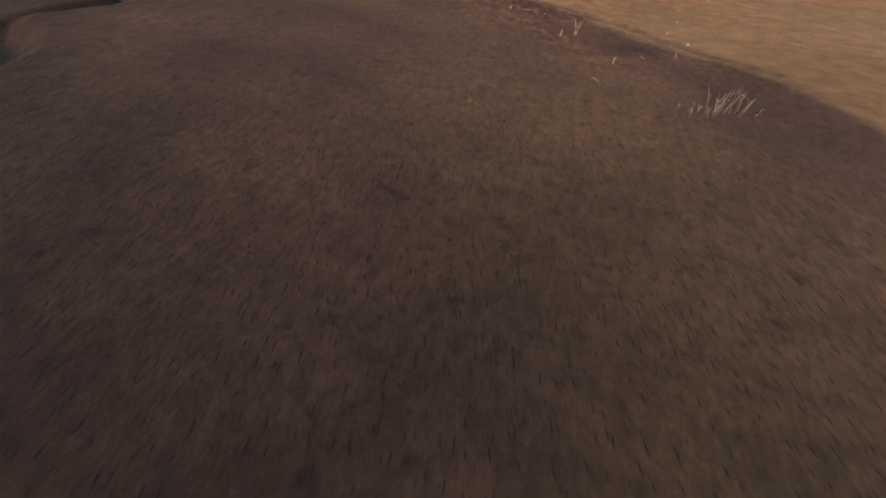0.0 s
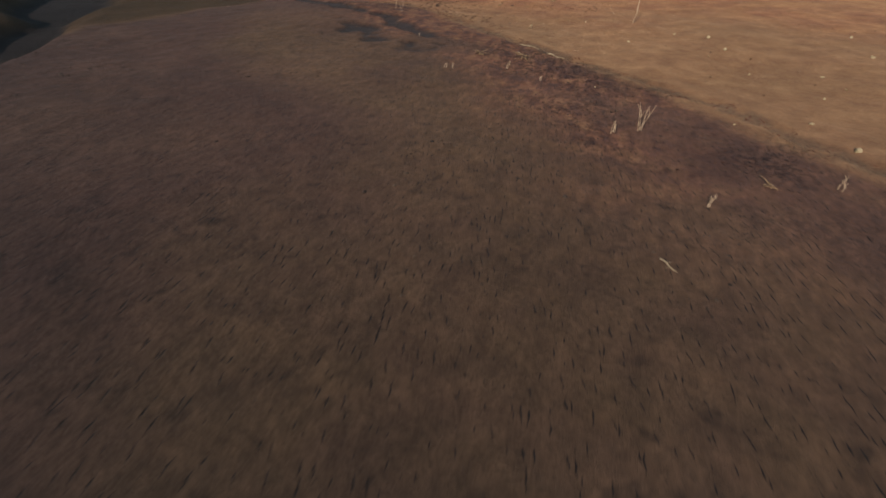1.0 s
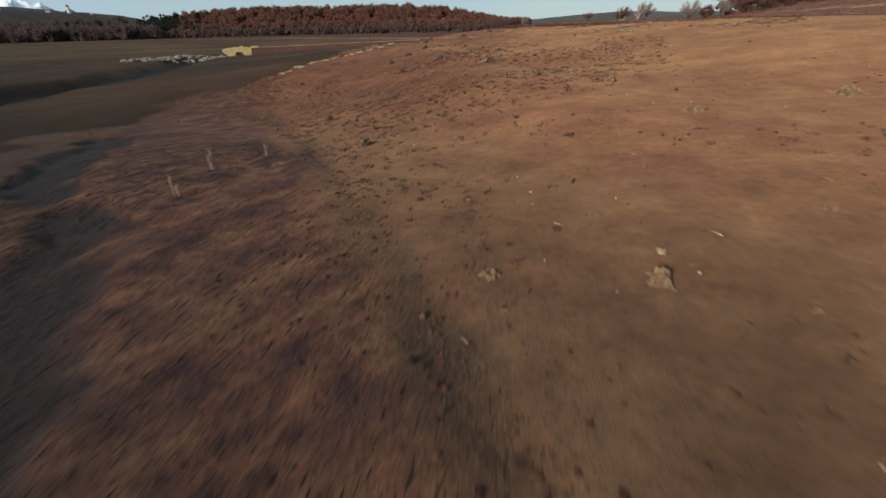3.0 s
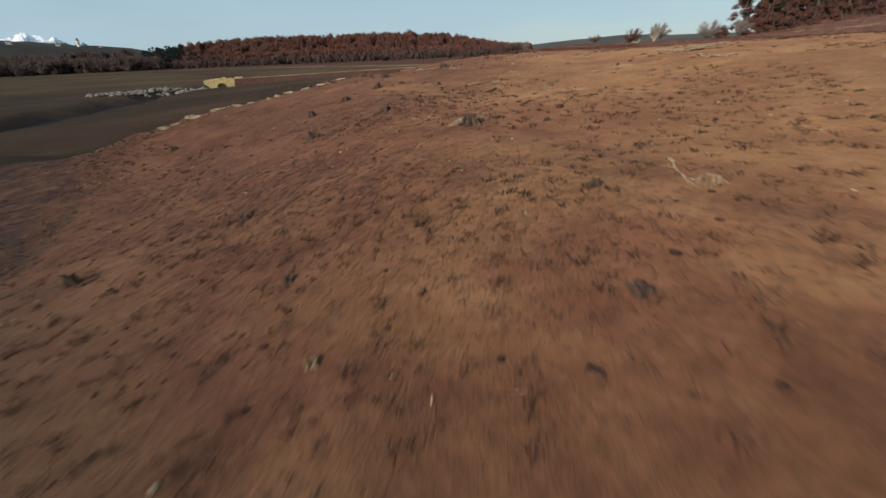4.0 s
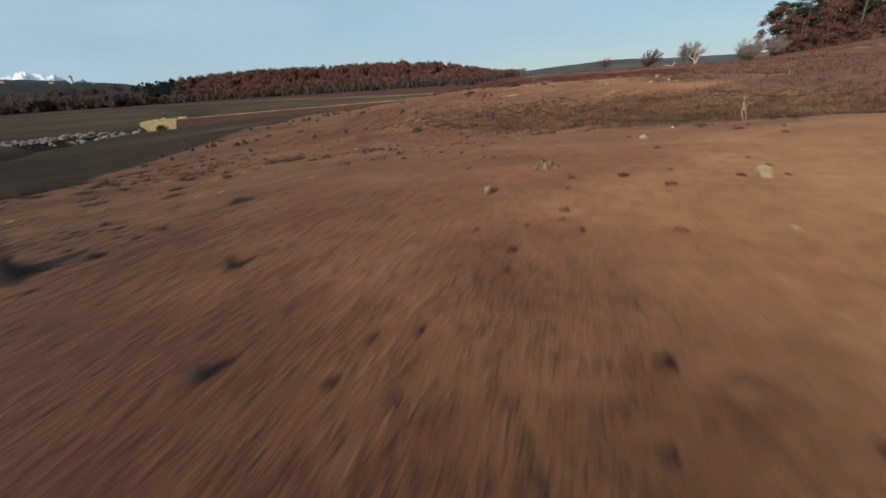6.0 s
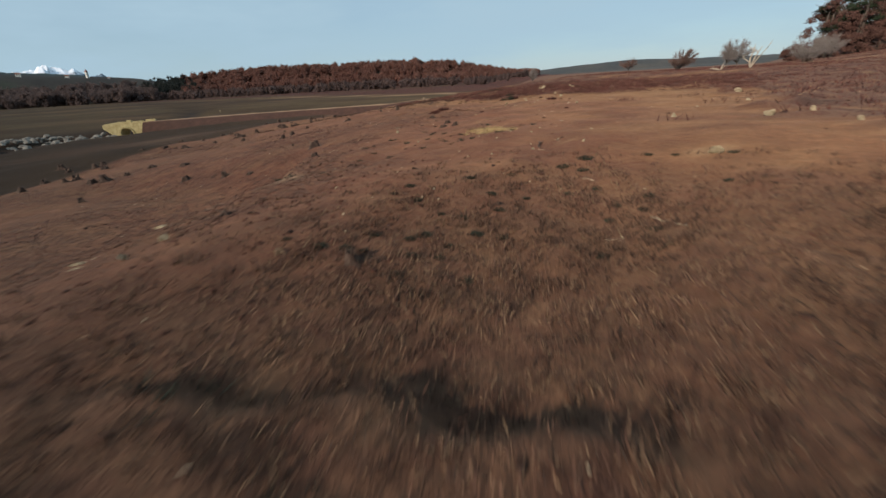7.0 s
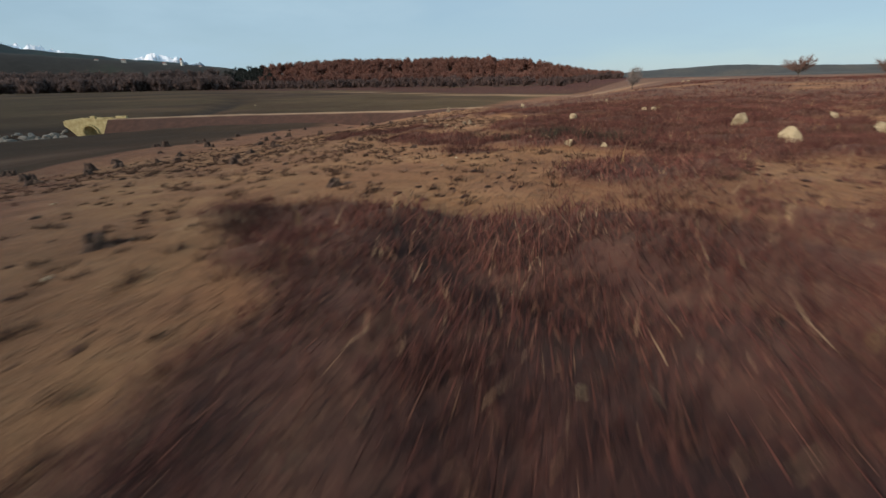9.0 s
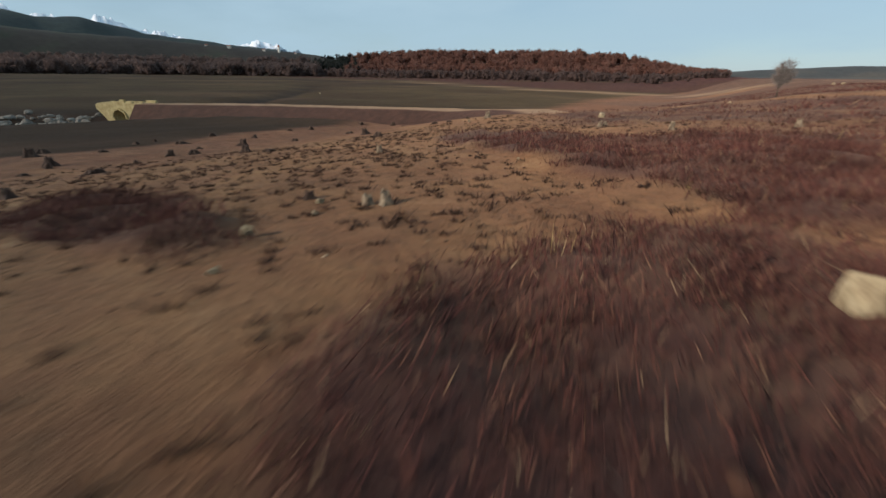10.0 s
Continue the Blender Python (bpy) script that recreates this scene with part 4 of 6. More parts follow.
# ---- stone bridge ----
def build_bridge():
    length, depth, top, spring, span = 10.4, 2.9, 3.15, 0.75, 2.8
    root = thing("stone_bridge", "old yellow stone bridge with one arch over a dry creek bed", "bridge", pose(-134.9, 142.6, -5.45, 0, 0, 33))

    def outline(x):
        """The wall's upper edge, which sinks towards the ends."""
        return top * (1 - 0.10 * sstep(1.5, 5.2, -x) + 0.03 * sstep(1, 5, x))

    arch = [(span / 2 * math.cos(a), spring + span / 2 * 0.92 * math.sin(a)) for a in np.linspace(math.pi, 0, 15)]
    for side in (-1, 1):
        bm = bmesh.new()
        cols = [-length / 2, -4.4, -3.4, -2.4, -1.7] + [p[0] for p in arch] + [1.7, 2.4, 3.4, 4.4, length / 2]
        lows = [2.1, 1.5, 0.6, -0.6, -0.6] + [p[1] for p in arch] + [-0.6] * 5
        ys = (side * depth / 2, side * (depth / 2 - 0.45))
        grid = [[bm.verts.new((c, yy, z)) for yy in ys for z in (lo, float(outline(c)) + rng.uniform(-0.05, 0.05))] for c, lo in zip(cols, lows)]
        for a, b in zip(grid, grid[1:]):
            for q in ((0, 1), (1, 3), (3, 2), (2, 0)):
                bm.faces.new((a[q[0]], b[q[0]], b[q[1]], a[q[1]]))
        bm.faces.new((grid[0][0], grid[0][1], grid[0][3], grid[0][2]))
        bm.faces.new((grid[-1][0], grid[-1][2], grid[-1][3], grid[-1][1]))
        bmesh.ops.recalc_face_normals(bm, faces=bm.faces)
        part("side_wall", bm, MASONRY, root, "yellow coursed stone side wall", False)
        # the ring of cut stones round the arch
        for p, q in zip(arch, arch[1:]):
            bm = bmesh.new()
            c = Vector(((p[0] + q[0]) / 2, 0, (p[1] + q[1]) / 2 - spring))
            a = math.atan2(c.z, c.x)
            m = Matrix.Translation((c.x * 1.13, side * (depth / 2 + 0.03), spring + c.z * 1.13)) @ Matrix.Rotation(-a, 4, "Y") @ Matrix.Diagonal((0.3, 0.5, 0.235, 1))
            bmesh.ops.create_cube(bm, size=1, matrix=m)
            part("arch_stone", bm, MASONRY, root, "", False)
        # broken parapet
        for x0, x1, h in ((-4.9, -1.6, 0.28), (-1.5, 0.4, 0.34), (0.45, 1.5, 0.62), (1.55, 3.2, 0.22)) if side < 0 else ((-3.4, 0.2, 0.3), (0.3, 2.6, 0.24), (3.2, 5.4, 0.42)):
            bm = bmesh.new()
            bmesh.ops.create_cube(bm, size=1)
            for v in bm.verts:
                x = x0 + (v.co.x + 0.5) * (x1 - x0)
                base = float(outline(x))
                v.co = Vector((x, side * (depth / 2 - 0.2) + v.co.y * 0.42, base - 0.06 + (v.co.z + 0.5) * (h + rng.uniform(-0.05, 0.05))))
            bmesh.ops.bevel(bm, geom=bm.edges[:], offset=0.05, segments=1, affect="EDGES")
            part("parapet", bm, MASONRY, root, "broken stone parapet", False)
    # vault, deck and abutment fill
    bm = bmesh.new()
    rings = [[bm.verts.new((x * s, yy, spring + (z - spring) * s)) for x, z in arch] for s, yy in ((1.0, -depth / 2 + 0.4), (1.0, depth / 2 - 0.4))]
    for i in range(len(arch) - 1):
        bm.faces.new((rings[0][i], rings[0][i + 1], rings[1][i + 1], rings[1][i]))
    part("vault", bm, MASONRY, root, "shadowed stone vault under the roadway")
    bm = bmesh.new()
    n = 16
    deck = [[bm.verts.new((-length / 2 + length * i / n, yy, float(outline(-length / 2 + length * i / n)) - 0.12)) for yy in (-depth / 2 + 0.42, depth / 2 - 0.42)] for i in range(n + 1)]
    for a, b in zip(deck, deck[1:]):
        bm.faces.new((a[0], b[0], b[1], a[1]))
    part("deck", bm, SOIL, root, "earthen roadway over the bridge")
    for side in (-1, 1):
        bm = bmesh.new()
        bmesh.ops.create_cube(bm, size=1, matrix=Matrix.Translation((side * 1.56, 0, 0.05)) @ Matrix.Diagonal((0.5, depth - 0.8, 1.7, 1)))
        part("pier", bm, MASONRY, root, "", False)
    return root


m = Mat("trodden_earth", 0.95)
m.color(m.ramp(m.noise(1.5, 5), (0.3, (0.17, 0.10, 0.06)), (0.7, (0.33, 0.21, 0.12))))
SOIL = m.m
build_bridge()


# ---- earthen causeway from the bridge to the shore ----
m = Mat("causeway_earth", 0.95)
m.color(m.mix(m.attr("top"), m.ramp(m.noise(0.8, 5), (0.3, (0.042, 0.022, 0.016)), (0.7, (0.078, 0.038, 0.026))), m.ramp(m.noise(0.6, 5), (0.3, (0.17, 0.105, 0.062)), (0.7, (0.28, 0.185, 0.115)))))
m.bump(m.noise(3, 5, 0.7), 0.8, 0.1)
pts = []
for (ax, ay), (bx, by) in zip(ROAD, ROAD[1:]):
    n = max(2, int(math.hypot(bx - ax, by - ay) / 2))
    pts += [(ax + (bx - ax) * i / n, ay + (by - ay) * i / n) for i in range(n)]
# rounds the corners of the line
for _ in range(6):
    pts = [pts[0]] + [((a[0] + 2 * b[0] + c[0]) / 4, (a[1] + 2 * b[1] + c[1]) / 4) for a, b, c in zip(pts, pts[1:], pts[2:])] + [pts[-1]]
verts, quads = [], []
section = ((-9.0, -3.2, 0), (-2.3, -0.12, 0), (-1.8, 0.0, 1), (-0.6, -0.06, 1), (0.6, -0.06, 1), (1.8, 0.0, 1), (2.3, -0.12, 0), (9.0, -3.2, 0))
for i, (x, y) in enumerate(pts):
    a, b = pts[max(i - 1, 0)], pts[min(i + 1, len(pts) - 1)]
    d = Vector((b[1] - a[1], a[0] - b[0], 0)).normalized()
    top = max(float(np.interp(x, [-131, -84, -66], [-2.25, -1.3, 0.0])), high(x, y) + 0.25)
    top -= 0.45 * max(0, 1 - (len(pts) - 1 - i) / 7)
    slim = 0.4 + 0.6 * min(i / 5, 1)
    for off, dz, _ in section:
        verts.append((x + d.x * off * slim, y + d.y * off * slim, top + dz + 0.05 * float(fbm(np.float64(x + off), np.float64(y), 4, 2, 77))))
w = len(section)
for i in range(len(pts) - 1):
    quads += [(i * w + j, i * w + j + 1, (i + 1) * w + j + 1, (i + 1) * w + j) for j in range(w - 1)]
road = raw_mesh("road", verts, quads, m.m, True)
road.data.attributes.new("top", "FLOAT", "POINT").data.foreach_set("value", [float(t) for _ in pts for *_, t in section])
tagged(road, "pale dirt road on a low reddish earth bank", "road", kind="structure")

# boulders in the creek bed below the bridge
CREEK_ROCKS = [tagged(build_boulder(120 + s, GREY_STONE, 0.6, 4), "grey rounded boulder heaped in the dry creek bed", "boulder", "boulders below the bridge") for s in range(4)]
r2 = random.Random(5)
for i in range(215):
    t = r2.random() ** 0.85
    x, y = -132.6 - 0.6 * t + r2.gauss(0, 2.9) + 3 * t * t, 139.5 - 33 * t + r2.gauss(0, 1.6)
    w = r2.uniform(0.5, 1.5)
    if math.hypot(x + 133.0, y - 139.6) < 4.2:
        continue
    place(CREEK_ROCKS[i % 4], Matrix.Translation((x, y, max(z_at(x, y), -5.0) - 0.1 * w + r2.uniform(0, 0.45))) @ Matrix.Rotation(r2.uniform(0, 6.28), 4, "Z") @ Matrix.Diagonal((w, w, w, 1)))
for x, y, w in ((-119, 152.5, 0.7), (-117.5, 153.0, 0.5), (-109, 157.5, 0.5), (-108, 158.2, 0.4), (-131.5, 137.4, 0.7), (-96, 162, 0.4), (-200, 206, 1.2), (-60, 232, 0.9), (-62, 236, 0.8)):
    place(ROCKS[k % 5], tilt_to(x, y, k, w, 0.05))
    k += 1

# ---- creek water ----
# near black and dull, with the channel's shade put into its colour
m = Mat("shaded_water", 0.75)
m.color((0.010, 0.011, 0.012))
m.b.inputs["Specular IOR Level"].default_value = 0.03
m.bump(m.noise(1.2, 3), 0.06, 0.05)
bm = bmesh.new()
last = None
for (ax, ay), (bx, by) in zip(CREEK[7:12], CREEK[8:13]):
    for t in np.linspace(0, 1, 8):
        x, y = ax + (bx - ax) * t, ay + (by - ay) * t
        d = Vector((by - ay, -(bx - ax), 0)).normalized() * (3.2 if y > 55 else 1.0)
        zz = float(base_height(np.float64(x), np.float64(y))) - (1.4 if y > 55 else 0.55)
        pair = [bm.verts.new((x + d.x, y + d.y, zz)), bm.verts.new((x - d.x, y - d.y, zz))]
        if last:
            bm.faces.new((last[0], last[1], pair[1], pair[0]))
        last = pair
tagged(part("creek_water", bm, m.m), "dark still water in the creek channel", "water", kind="structure")


# ---- far woods ----
def ico_arrays(sub):
    bm = bmesh.new()
    bmesh.ops.create_icosphere(bm, subdivisions=sub, radius=1)
    v = np.array([p.co[:] for p in bm.verts])
    f = np.array([[p.index for p in q.verts] for q in bm.faces])
    bm.free()
    return v, f


ICO = ico_arrays(1)


def clumps(centres, radii, squash, rough=0.35, base=ICO):
    """Uneven leaf clumps as one set of corners and triangles."""
    v0, f0 = base
    n = len(centres)
    jitter = 1 + nrng.uniform(-rough, rough, (n, len(v0), 1))
    v = v0[None] * jitter * np.asarray(radii)[:, None, None] * np.array([1, 1, squash]) + np.asarray(centres)[:, None]
    f = f0[None] + (np.arange(n) * len(v0))[:, None, None]
    return v.reshape(-1, 3), f.reshape(-1, 3)


def leaf_material(name, *stops, scale=0.25, rough_scale=2.0, thin=0.0):
    m = Mat(name, 0.95)
    geo = m.t.nodes.new("ShaderNodeNewGeometry")
    col = m.ramp(geo.outputs["Random Per Island"], *stops)
    col = m.mix(0.85, col, m.ramp(m.noise(scale, 4, 0.7), (0.3, 0.55), (0.7, 1.3)), "MULTIPLY")
    m.color(col)
    m.bump(m.noise(rough_scale, 5, 0.8), 1.0, 1.2 / rough_scale)
    if thin:
        back, both = m.node("ShaderNodeBsdfTranslucent"), m.node("ShaderNodeMixShader", Fac=thin)
        m.link(col, back.inputs["Color"])
        m.link(m.b.outputs["BSDF"], both.inputs[1])
        m.link(back.outputs["BSDF"], both.inputs[2])
        m.link(both.outputs["Shader"], m.t.nodes["Material Output"].inputs["Surface"])
    return m.m


RUSSET = leaf_material("russet_canopy", (0.0, (0.205, 0.096, 0.074)), (0.5, (0.235, 0.112, 0.084)), (1.0, (0.240, 0.134, 0.102)), scale=0.045, rough_scale=0.5, thin=0.5)
LILAC = leaf_material("bare_edge_canopy", (0.0, (0.145, 0.095, 0.084)), (1.0, (0.175, 0.122, 0.108)), scale=0.06, rough_scale=0.5, thin=0.5)
BROWNGREY = leaf_material("bare_canopy", (0.0, (0.128, 0.096, 0.090)), (0.5, (0.155, 0.112, 0.102)), (1.0, (0.175, 0.122, 0.106)), scale=0.03, rough_scale=0.5, thin=0.5)
CONIFER = leaf_material("conifer_canopy", (0.0, (0.018, 0.022, 0.020)), (1.0, (0.030, 0.034, 0.028)), scale=0.06, rough_scale=0.5)


def bearing(yaw, dist, eye=(-41.2, 135.7)):
    a = radians(yaw)
    return eye[0] - math.sin(a) * dist, eye[1] + math.cos(a) * dist


def leaf_shell(centre, wide, tall, n, size):
    """Loose leaves and twig tips spread over a crown, as triangles."""
    d = nrng.normal(size=(n, 3))
    d /= np.linalg.norm(d, axis=1, keepdims=True)
    d[:, 2] = np.abs(d[:, 2]) * 1.25 - 0.3
    p = np.asarray(centre) + d * np.array([wide / 2, wide / 2, tall * 0.62]) * (nrng.rand(n, 1) ** 0.35) * nrng.uniform(0.8, 1.12, (n, 1))
    v = p[:, None] + nrng.normal(0, size, (n, 3, 3))
    return v.reshape(-1, 3)


def far_wood(name, label, material, count, yaws, front, back, tall, wide, leaves, size, taper=None):
    """A far wood: each crown a few dim cores inside loose leaves and twigs, narrow and upright."""
    cs, rs, shell = [], [], []
    for _ in range(count):
        yaw = rng.uniform(*yaws)
        near = float(np.interp(yaw, *front))
        x, y = bearing(yaw, near + (back - near) * rng.random())
        k = float(np.interp(yaw, *taper)) if taper else 1.0
        z0, h, w = high(x, y), rng.uniform(*tall) * k, rng.uniform(*wide) * (0.5 + 0.5 * k)
        for i in range(5):
            u = (i + rng.random()) / 5
            a, q = rng.uniform(0, 6.28), w * 0.36 * math.sin(math.pi * (0.25 + 0.5 * u)) * rng.uniform(0.4, 1.0)
            c = (x + q * math.cos(a), y + q * math.sin(a), z0 + h * (0.08 + 0.68 * u))
            cs.append(c)
            rs.append(w * rng.uniform(0.15, 0.22))
            shell.append(leaf_shell((c[0], c[1], c[2] + 0.05 * w), w * 0.72, w * 0.60, leaves, size * (0.6 + 0.4 * k)))
    v, f = clumps(cs, rs, 1.3, 0.35)
    s = np.concatenate(shell)
    t = np.arange(len(s)).reshape(-1, 3) + len(v)
    return tagged(raw_mesh(name, np.concatenate([v, s]), np.concatenate([f, t]), material), label, "wood", kind="stuff")


TAPER = ([20, 24, 30, 36, 60], [0.45, 0.6, 0.85, 1.0, 1.0])
EDGE = ([20, 30, 40, 50, 60, 70, 85, 110], [410, 425, 460, 540, 590, 650, 730, 730])
DEEP = ([20, 120], [800, 760])
far_wood("russet_wood", "far autumn wood of russet oaks on a low hill", RUSSET, 900, (20.5, 62.5), DEEP, 985, (14, 21), (12, 20), 80, 0.85, TAPER)
far_wood("wood_edge", "grey bare trees along the edge of the far wood", LILAC, 420, (20.5, 66), EDGE, 815, (6, 12), (7, 11), 46, 0.6, TAPER)
far_wood("conifer_wood", "dark conifers in the far wood", CONIFER, 130, (61.5, 66.5), DEEP, 930, (18, 26), (7, 10), 50, 0.7)
far_wood("brown_wood", "far brown bare wood along the reservoir", BROWNGREY, 900, (66, 120), EDGE, 990, (12, 19), (12, 20), 72, 0.85)

# ---- distant hills and snowy mountains ----
def ridge(name, label, dist, depth, profile, yaws, material, seed, rough=0.12, category="hill", grain=0.05, n=260):
    """A long hill as a sheet with a lit front and a back; profile gives its height along the bearing."""
    rows = 14
    verts, quads = [], []
    for i in range(n):
        yaw = yaws[0] + (yaws[1] - yaws[0]) * i / (n - 1)
        top = np.interp(yaw, *profile)
        for j in range(rows):
            t = j / (rows - 1)
            d = dist + depth * (t - 0.5)
            x, y = bearing(yaw, d)
            s = math.sin(math.pi * min(t * 1.0, 1.0)) ** 1.2
            h = top * s * (1 + rough * float(fbm(np.float64(x), np.float64(y), dist * grain, 5, seed)))
            verts.append((x, y, h - 12 * (1 - s)))
    for i in range(n - 1):
        for j in range(rows - 1):
            a = i * rows + j
            quads.append((a, a + rows, a + rows + 1, a + 1))
    return tagged(raw_mesh(name, verts, quads, material, True), label, category, kind="structure")


def hill_material(name, low, mid, high_):
    m = Mat(name, 0.95)
    m.color(m.mix(0.8, m.ramp(m.noise(0.004, 6, 0.65), (0.35, low), (0.5, mid), (0.66, high_)), m.ramp(m.noise(0.05, 4, 0.8), (0.3, 0.7), (0.7, 1.2)), "MULTIPLY"))
    return m.m


# WOODED and HEATHY lean blue, with distance haze put into the colour
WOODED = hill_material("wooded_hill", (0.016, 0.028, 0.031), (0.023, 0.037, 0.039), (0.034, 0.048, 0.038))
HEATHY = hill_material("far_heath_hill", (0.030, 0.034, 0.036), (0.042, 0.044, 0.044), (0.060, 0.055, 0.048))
FIELDS = hill_material("far_fields", (0.026, 0.024, 0.022), (0.036, 0.033, 0.028), (0.034, 0.046, 0.028))
FIELD_LINE = ([60, 66, 72, 84, 100, 135], [20, 52, 64, 82, 105, 90])
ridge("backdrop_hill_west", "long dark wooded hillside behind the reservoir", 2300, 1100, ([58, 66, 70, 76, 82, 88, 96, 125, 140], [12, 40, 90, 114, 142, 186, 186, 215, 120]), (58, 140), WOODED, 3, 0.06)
ridge("backdrop_fields", "low green fields below the wooded hillside", 1500, 500, FIELD_LINE, (60, 135), FIELDS, 9, 0.03)
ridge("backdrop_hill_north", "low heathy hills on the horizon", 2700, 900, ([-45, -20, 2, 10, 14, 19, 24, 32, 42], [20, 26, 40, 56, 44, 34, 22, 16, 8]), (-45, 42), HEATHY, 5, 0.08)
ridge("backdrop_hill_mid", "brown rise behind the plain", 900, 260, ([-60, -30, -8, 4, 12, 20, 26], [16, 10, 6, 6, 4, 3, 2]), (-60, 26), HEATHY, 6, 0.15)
m = Mat("snowy_rock", 0.8)
geo = m.t.nodes.new("ShaderNodeNewGeometry")
sep = m.t.nodes.new("ShaderNodeSeparateXYZ")
m.link(geo.outputs["Position"], sep.inputs["Vector"])
level = m.calc("ADD", m.calc("MULTIPLY", sep.outputs["Z"], 1 / 320), m.calc("MULTIPLY", m.noise(0.012, 6, 0.7), 0.8))
# the rock's blue-grey has the distance haze painted in
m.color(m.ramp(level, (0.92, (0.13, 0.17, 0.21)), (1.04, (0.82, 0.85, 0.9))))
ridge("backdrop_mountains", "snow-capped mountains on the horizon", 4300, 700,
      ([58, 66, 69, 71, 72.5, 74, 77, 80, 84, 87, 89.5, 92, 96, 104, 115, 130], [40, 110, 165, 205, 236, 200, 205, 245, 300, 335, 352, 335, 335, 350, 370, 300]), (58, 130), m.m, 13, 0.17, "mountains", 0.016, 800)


# ---- trees of the plain and of the eastern rise ----
def slivers(name, pairs, width, material, parent=None, label=""):
    a = np.array([p[0][:] for p in pairs])
    b = np.array([p[1][:] for p in pairs])
    side = np.cross(b - a, nrng.normal(size=a.shape))
    side /= np.linalg.norm(side, axis=1, keepdims=True) + 1e-9
    v = np.stack([a - side * width, a + side * width, b], 1).reshape(-1, 3)
    ob = raw_mesh(name, v, np.arange(len(v)).reshape(-1, 3), material)
    ob.parent = parent
    return tagged(ob, label)


BARK = wood_material("grey_bark", (0.05, 0.04, 0.033), (0.10, 0.082, 0.066), (0.18, 0.15, 0.125), 4)
TWIGS = Mat("bare_twigs", 0.95).color((0.19, 0.16, 0.145)).m
REDTWIGS = Mat("russet_twigs", 0.95).color((0.13, 0.078, 0.062)).m
BLEACHED = wood_material("bleached_trunk", (0.26, 0.21, 0.155), (0.40, 0.34, 0.26), (0.52, 0.45, 0.36), 6)


def bare_tree(name, label, category, x, y, height, wide, seed, twig=TWIGS, bark=BARK, clear=0.25, count=1500, stems=1, lean=0.0):
    """A leafless tree: forked limbs that fill a round crown, edged with fine twigs."""
    r = random.Random(seed)
    root = thing(name, label, category, Matrix.Translation((x, y, z_at(x, y) - 0.05)))
    mid, half = height * (1 + clear) / 2, height * (1 - clear) / 2
    bm, twigs, limbs = bmesh.new(), [], []
    for s in range(stems):
        foot = Vector((r.uniform(-1, 1), r.uniform(-1, 1), 0)) * (wide * 0.22 if stems > 1 else 0)
        fork = Vector((foot.x * 1.2 + lean * clear * height, foot.y * 1.2, height * clear * r.uniform(0.9, 1.3)))
        tube(bm, [foot, (foot + fork) / 2 + Vector((0.02, 0.03, 0)) * height, fork], [height * 0.026, height * 0.02, height * 0.016], 7, 0.12, r)
        for i in range(max(9, 30 // stems)):
            a, up = r.uniform(0, math.tau), r.uniform(-0.25, 0.95)
            flat = math.sqrt(max(0.05, 1 - up * up)) * r.uniform(0.7, 1)
            tip = Vector((flat * math.cos(a) * wide / 2 + lean * (mid + up * half), flat * math.sin(a) * wide / 2, mid + up * half * 0.95))
            bow = (fork + tip) / 2 + Vector((0, 0, 0.10 * height))
            tube(bm, [fork, bow, tip], [height * 0.008, height * 0.005, height * 0.0015], 4, 0.15, r)
            limbs.append((fork, bow, tip))
    part("trunk", bm, bark, root)
    for i in range(count):
        f, b, t = r.choice(limbs)
        u = 0.3 + 0.7 * r.random()
        p = f * (1 - u) ** 2 + b * 2 * u * (1 - u) + t * u * u
        out = Vector(((p.x - lean * p.z) / wide, p.y / wide, (p.z - mid) / height)) * 1.2 + Vector((r.gauss(0, 1), r.gauss(0, 1), r.gauss(0.2, 0.9))) * 0.8
        q = p + out.normalized() * height * r.uniform(0.08, 0.22)
        twigs.append((p, q))
    slivers("crown", twigs, height * 0.0036, twig, root, "fine leafless crown")
    return root


def dead_tree(name, label, x, y, height, seed, limbs):
    """A bleached, forked, twigless tree."""
    r = random.Random(seed)
    root = thing(name, label, "dead tree", Matrix.Translation((x, y, z_at(x, y) - 0.05)))
    bm = bmesh.new()
    for dx, dy, top, thick in limbs:
        a, b = Vector((0, 0, 0.02)), Vector((dx, dy, top)) * height
        m1, m2 = a.lerp(b, 0.35) + Vector((r.uniform(-0.06, 0.06), 0, 0.05)) * height, a.lerp(b, 0.7) + Vector((r.uniform(-0.06, 0.06), 0, 0.02)) * height
        tube(bm, [a, m1, m2, b], [thick * height, thick * height * 0.8, thick * height * 0.55, thick * height * 0.2], 7, 0.15, r)
        side = Vector((r.uniform(-0.3, 0.3), r.uniform(-0.3, 0.3), 0.2)) * height
        tube(bm, [m2, m2 + side * 0.6, m2 + side], [thick * height * 0.45, thick * height * 0.3, thick * height * 0.1], 5, 0.15, r)
    part("trunk", bm, BLEACHED, root)
    return root


bare_tree("field_tree", "slender leafless tree standing alone on the plain", "tree", -55.5, 185.4, 3.5, 1.7, 3, clear=0.28, lean=0.12, count=3000)
bare_tree("field_tree", "leafless round-crowned tree on the heath", "tree", -20.3, 180.5, 4.2, 5.6, 5, clear=0.14, count=5200, stems=2)
bare_tree("thorn_bush", "dense russet thorn bush on the heath", "bush", -29.3, 197.8, 3.9, 5.8, 8, REDTWIGS, clear=0.04, count=7000, stems=3, lean=0.15)
bare_tree("field_tree", "flat-topped leafless tree far out on the plain", "tree", -38.7, 195.7, 2.8, 4.2, 12, REDTWIGS, clear=0.16, count=3800, stems=2)
